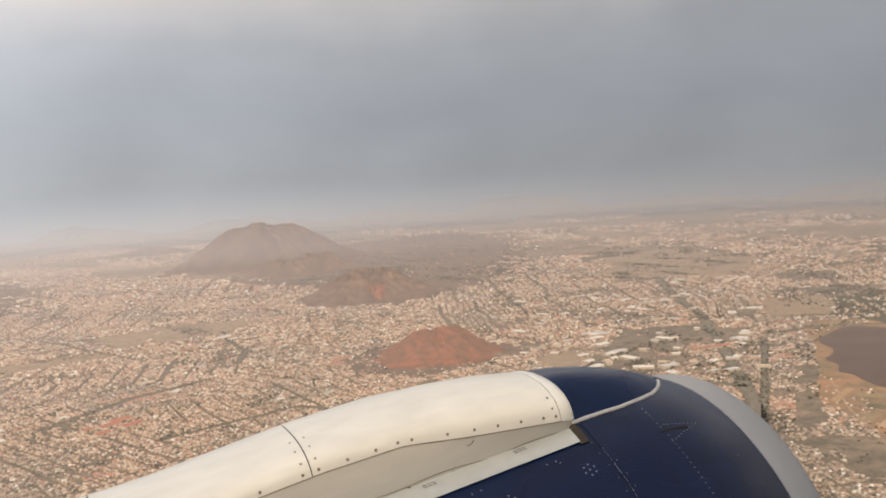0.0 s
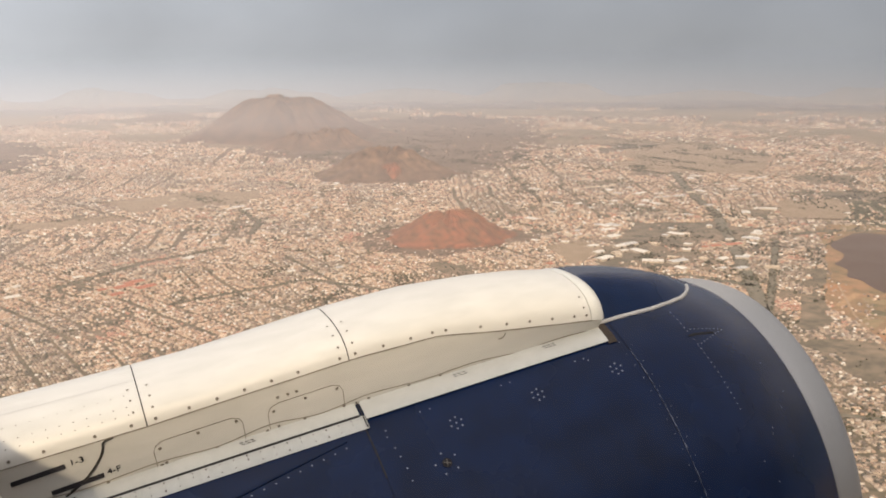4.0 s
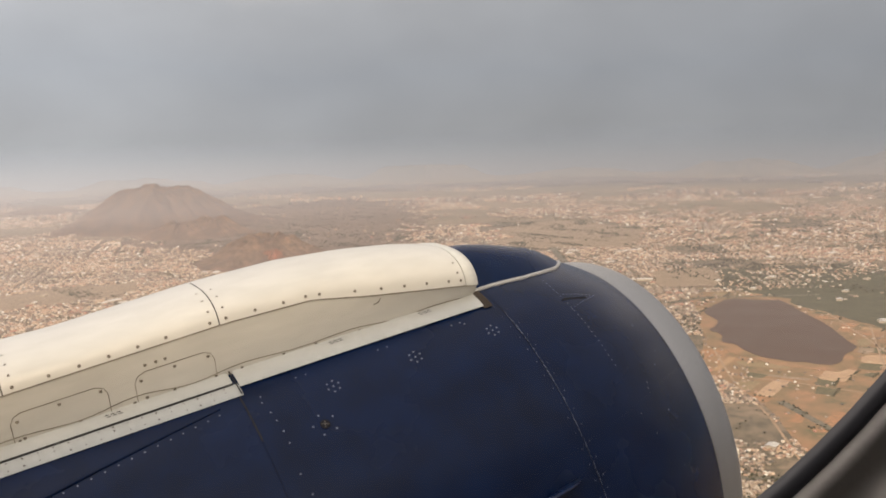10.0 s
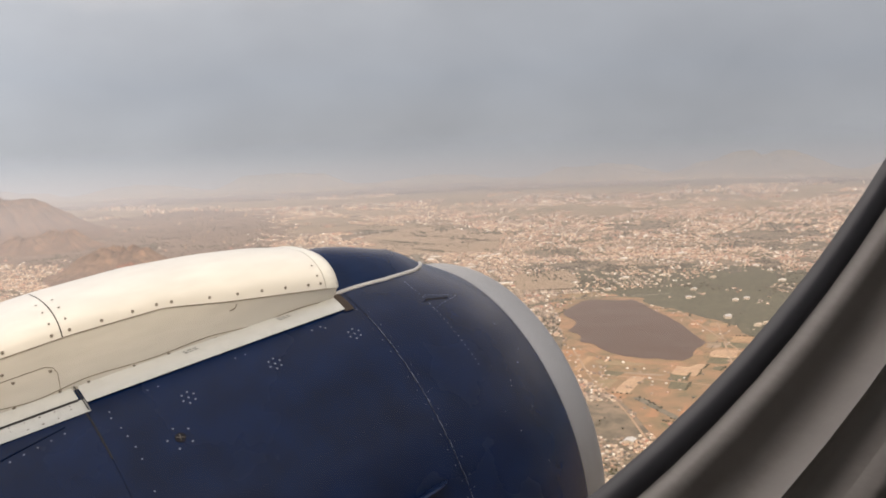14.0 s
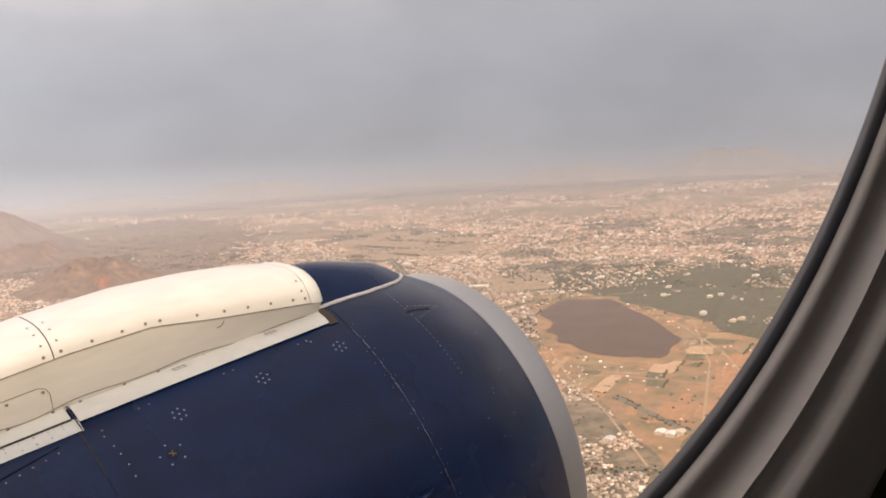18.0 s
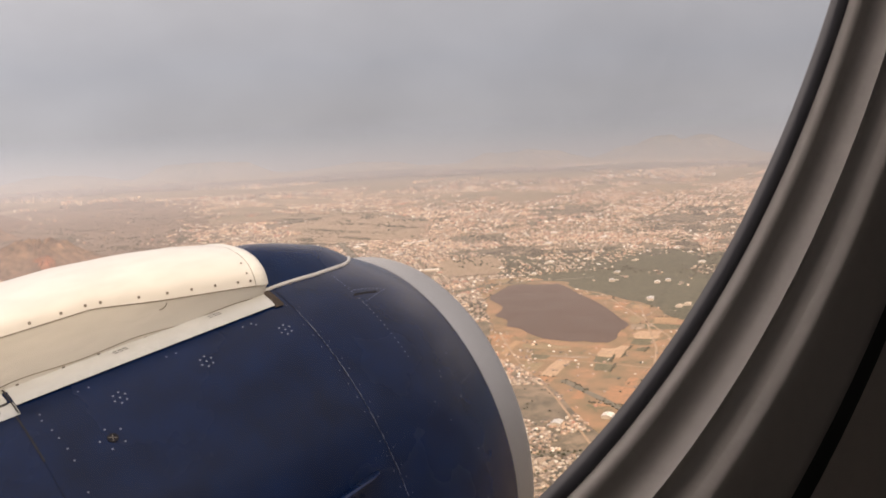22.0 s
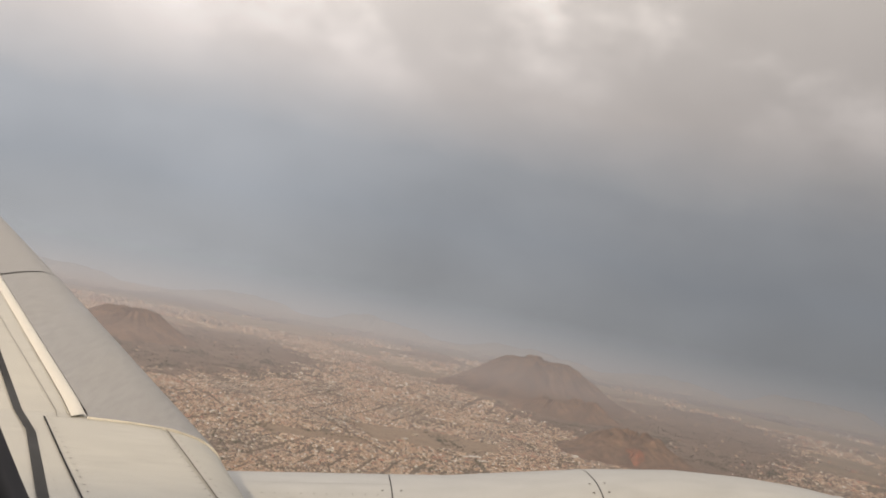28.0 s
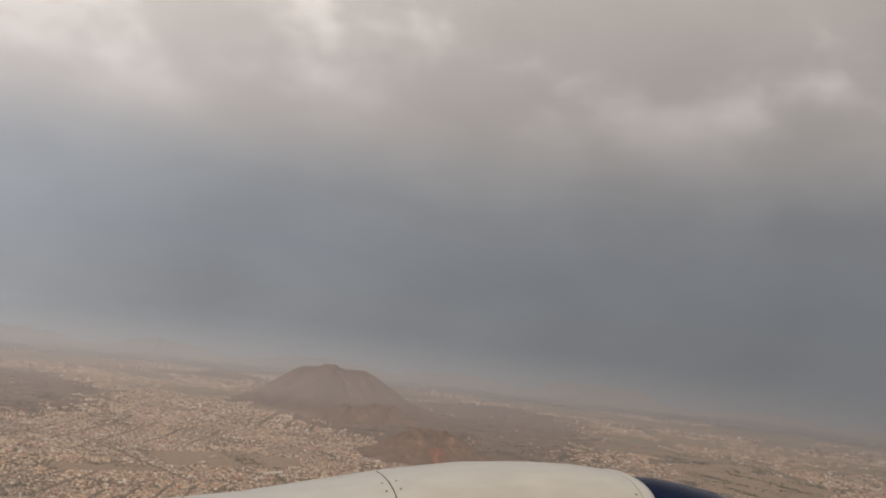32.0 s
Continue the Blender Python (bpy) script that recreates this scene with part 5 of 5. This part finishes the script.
WALLS = mat("hall_wall", (0.42, 0.36, 0.29), 0.9, vary=0.12, scale=0.2, fine=2)
random.seed(33)
MODELS = []
for k, (kind_, m) in enumerate(ROOFS):
    for w, d in ((14, 9), (22, 11), (9, 7)):
        root = hall_parts("warehouse", w, d, 2.4, m, WALLS)
        root.location = spot(*((38.3, 7.2), (33.5, 8.4), (29.5, 7.9), (36.0, 11.2))[k])
        root.location.x += w * 3.0
        tagged(root, f"low hall with a {kind_} roof among the houses", "warehouse", "halls in the town")
        MODELS.append(root)


def hall_at(az, dep, turn, pick):
    p = spot(az, dep)
    if inside(np.array([p.x]), np.array([p.y]), MARSH)[0] or any(math.hypot(p.x - c.x, p.y - c.y) < r for c, r, _ in HILLS):
        return
    copy_thing(MODELS[pick], Matrix.Translation(spot(az, dep)) @ Matrix.Rotation(turn, 4, "Z"))


for _ in range(95):
    az, dep = random.uniform(27, 41), random.uniform(7.0, 12.5)
    hall_at(az, dep, random.choice((0.42, 0.15, 0.95)) + random.choice((0, math.pi / 2)) + random.uniform(-0.05, 0.05), random.choice((0, 1, 2, 0, 1, 2, 3, 4, 5, 6, 7, 8, 8, 11)))
for _ in range(40):
    hall_at(random.uniform(-18, 16), random.uniform(6.5, 13), random.choice((0.42, 0.95, 0.15)), random.choice((0, 2, 5, 6, 8, 8, 11, 11)))
for _ in range(34):
    hall_at(random.uniform(44, 64), random.uniform(6.2, 9.3), random.uniform(0.2, 0.7), random.choice((0, 1, 2, 2, 5)))
for _ in range(26):
    az, dep = random.uniform(47, 68), random.uniform(8.4, 13.0)
    p = spot(az, dep)
    if inside(np.array([p.x]), np.array([p.y]), BELT)[0]:
        hall_at(az, dep, random.uniform(0.2, 0.7), random.choice((2, 5, 8, 5, 8)))
for az, dep, t, p in ((10.0, 8.75, 0.5, 1), (10.5, 8.9, 0.5, 0), (9.5, 8.85, 0.5, 2), (50.6, 17.4, 0.4, 2), (51.2, 17.5, 0.4, 2), (51.7, 17.4, 0.4, 8), (47.6, 17.8, 0.4, 5), (38.2, 5.0, 0.3, 1), (39.0, 5.05, 0.3, 1), (37.6, 5.1, 0.3, 0), (12.2, 5.2, 0.3, 1), (13.4, 4.6, 0.3, 1), (17.6, 4.5, 0.3, 1), (18.4, 4.5, 0.3, 0), (3.4, 12.9, 0.6, 10), (4.0, 12.7, 0.6, 10), (3.0, 13.3, 0.6, 9), (4.6, 13.0, 0.6, 10), (2.2, 13.0, 0.6, 11)):
    hall_at(az, dep, t, p)

# fields of the farmland: a patchwork of strips, with dirt tracks and hedgerows between them
random.seed(21)
FIELDS += [earth("field_dark_green", (0.085, 0.085, 0.055), (0.12, 0.11, 0.07), (0.16, 0.135, 0.085), 0.05, 0.25),
           earth("field_sand", (0.46, 0.325, 0.215), (0.38, 0.265, 0.175), (0.30, 0.21, 0.14), 0.05, 0.3)]
NAMES_F = ["dry straw-coloured field", "dull green field", "bare ochre field", "olive brown field", "dark green planted field", "bare sandy ground"]
hx, hy = [], []
k = 0
for i in range(-15, 17):
    for j in range(-13, 18):
        c = spot(49, 13.5).xy + Matrix.Rotation(0.5, 2) @ Vector((i * 36 + random.uniform(-9, 9), j * 30 + random.uniform(-7, 7)))
        px, py = np.array([c.x]), np.array([c.y])
        if not inside(px, py, FARM)[0] or inside(px, py, MARSH)[0] or inside(px, py, BELT)[0] or random.random() < 0.10:
            continue
        w, d = random.uniform(18, 62), random.uniform(7, 30)
        turn = 0.5 + random.choice((0, 0, 0, math.pi / 2)) + random.uniform(-0.08, 0.08)
        poly = [tuple(c + Matrix.Rotation(turn, 2) @ Vector((sx * w / 2 * random.uniform(0.7, 1.1), sy * d / 2 * random.uniform(0.7, 1.1)))) for sx, sy in ((-1, -1), (1, -1), (1, 1), (-1, 1))]
        if random.random() < 0.3:
            (ax, ay), (bx, by) = poly[0], poly[1]
            t = np.linspace(0, 1, int(w / 1.6))
            hx.append(ax + (bx - ax) * t), hy.append(ay + (by - ay) * t)
        poly = [q for (ax, ay), (bx, by) in zip(poly, poly[1:] + poly[:1]) for q in ((0.9 * ax + 0.1 * bx, 0.9 * ay + 0.1 * by), (0.5 * ax + 0.5 * bx + random.uniform(-2, 2), 0.5 * ay + 0.5 * by + random.uniform(-2, 2)), (0.1 * ax + 0.9 * bx, 0.1 * ay + 0.9 * by))]
        m = random.choice([0, 1, 1, 2, 2, 2, 3, 4, 4, 5])
        sheet("field", poly, 0.225 + 0.024 * (k % 6), FIELDS[m], NAMES_F[m], "field", group="farm fields")
        k += 1
hx, hy = np.concatenate(hx), np.concatenate(hy)
crowns("hedgerow_trees", hx + rng.normal(0, 0.8, len(hx)), hy + rng.normal(0, 0.8, len(hx)), rng.uniform(0.5, 1.3, len(hx)), "dark green hedgerow trees between the fields")
M_TRACK = earth("pale_dirt_track", (0.37, 0.27, 0.185), (0.31, 0.22, 0.15), (0.26, 0.19, 0.13), 0.05, 0.4)
for pts in ([(44.4, 12.6), (45.4, 14.2), (47.5, 16.2), (50.0, 19.5)], [(45.2, 14.0), (48.5, 14.2), (53, 14.6), (60, 15.5)], [(52.6, 11.0), (53.5, 13.5), (53.0, 17.0)], [(46.0, 9.4), (50.5, 10.4), (54.2, 12.8), (58, 17)]):
    P = [spot(*p) for p in pts]
    V = []
    for q, p in enumerate(P):
        d = (P[min(q + 1, len(P) - 1)] - P[max(q - 1, 0)]).normalized()
        V += [(p.x + d.y * 1.1, p.y - d.x * 1.1, 0.42), (p.x - d.y * 1.1, p.y + d.x * 1.1, 0.42)]
    tagged(new("dirt_track", mesh_of("dirt_track", V, [(2 * q, 2 * q + 1, 2 * q + 3, 2 * q + 2) for q in range(len(P) - 1)], M_TRACK)), "pale dirt track through the fields", "track", kind="structure")

# haze over the valley, imitated by glowing see-through shells, faded at foot and top


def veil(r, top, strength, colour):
    m = bpy.data.materials.new("haze_glow")
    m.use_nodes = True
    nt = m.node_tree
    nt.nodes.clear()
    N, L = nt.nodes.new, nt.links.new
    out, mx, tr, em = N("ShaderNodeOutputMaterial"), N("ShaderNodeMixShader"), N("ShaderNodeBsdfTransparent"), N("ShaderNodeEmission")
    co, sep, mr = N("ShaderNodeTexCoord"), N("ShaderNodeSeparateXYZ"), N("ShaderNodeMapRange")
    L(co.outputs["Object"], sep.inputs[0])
    warm = N("ShaderNodeMapRange")          # the shell's glow is set stronger aft, on the sun's side
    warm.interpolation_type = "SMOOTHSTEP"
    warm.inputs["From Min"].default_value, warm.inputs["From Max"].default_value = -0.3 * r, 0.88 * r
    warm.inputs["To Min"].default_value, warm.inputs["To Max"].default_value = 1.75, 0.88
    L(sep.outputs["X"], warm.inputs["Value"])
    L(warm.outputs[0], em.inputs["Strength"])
    lift, tint = N("ShaderNodeMapRange"), N("ShaderNodeMix")          # the glow is tinted like dust low down, like grey sky higher up
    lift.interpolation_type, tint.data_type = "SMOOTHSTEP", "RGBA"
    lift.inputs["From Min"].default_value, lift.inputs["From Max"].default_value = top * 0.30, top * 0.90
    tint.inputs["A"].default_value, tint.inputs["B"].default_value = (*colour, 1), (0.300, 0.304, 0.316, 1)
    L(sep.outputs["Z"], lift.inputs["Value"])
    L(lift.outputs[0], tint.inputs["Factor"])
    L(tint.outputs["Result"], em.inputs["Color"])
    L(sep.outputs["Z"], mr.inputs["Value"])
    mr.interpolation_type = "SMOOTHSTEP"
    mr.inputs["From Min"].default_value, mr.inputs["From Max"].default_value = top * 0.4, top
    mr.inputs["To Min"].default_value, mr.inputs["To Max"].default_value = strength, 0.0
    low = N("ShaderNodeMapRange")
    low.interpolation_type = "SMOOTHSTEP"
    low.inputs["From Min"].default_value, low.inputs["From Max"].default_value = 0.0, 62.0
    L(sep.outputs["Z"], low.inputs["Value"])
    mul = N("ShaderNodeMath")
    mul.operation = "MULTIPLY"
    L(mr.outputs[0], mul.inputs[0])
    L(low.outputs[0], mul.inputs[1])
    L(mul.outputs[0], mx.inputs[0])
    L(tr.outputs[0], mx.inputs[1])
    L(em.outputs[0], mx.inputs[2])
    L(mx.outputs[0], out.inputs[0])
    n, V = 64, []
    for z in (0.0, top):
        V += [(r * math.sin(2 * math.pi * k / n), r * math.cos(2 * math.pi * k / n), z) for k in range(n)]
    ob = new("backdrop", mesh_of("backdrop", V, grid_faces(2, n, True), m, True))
    return tagged(ob, "glowing see-through shell imitating haze over the valley", "haze", kind="structure")


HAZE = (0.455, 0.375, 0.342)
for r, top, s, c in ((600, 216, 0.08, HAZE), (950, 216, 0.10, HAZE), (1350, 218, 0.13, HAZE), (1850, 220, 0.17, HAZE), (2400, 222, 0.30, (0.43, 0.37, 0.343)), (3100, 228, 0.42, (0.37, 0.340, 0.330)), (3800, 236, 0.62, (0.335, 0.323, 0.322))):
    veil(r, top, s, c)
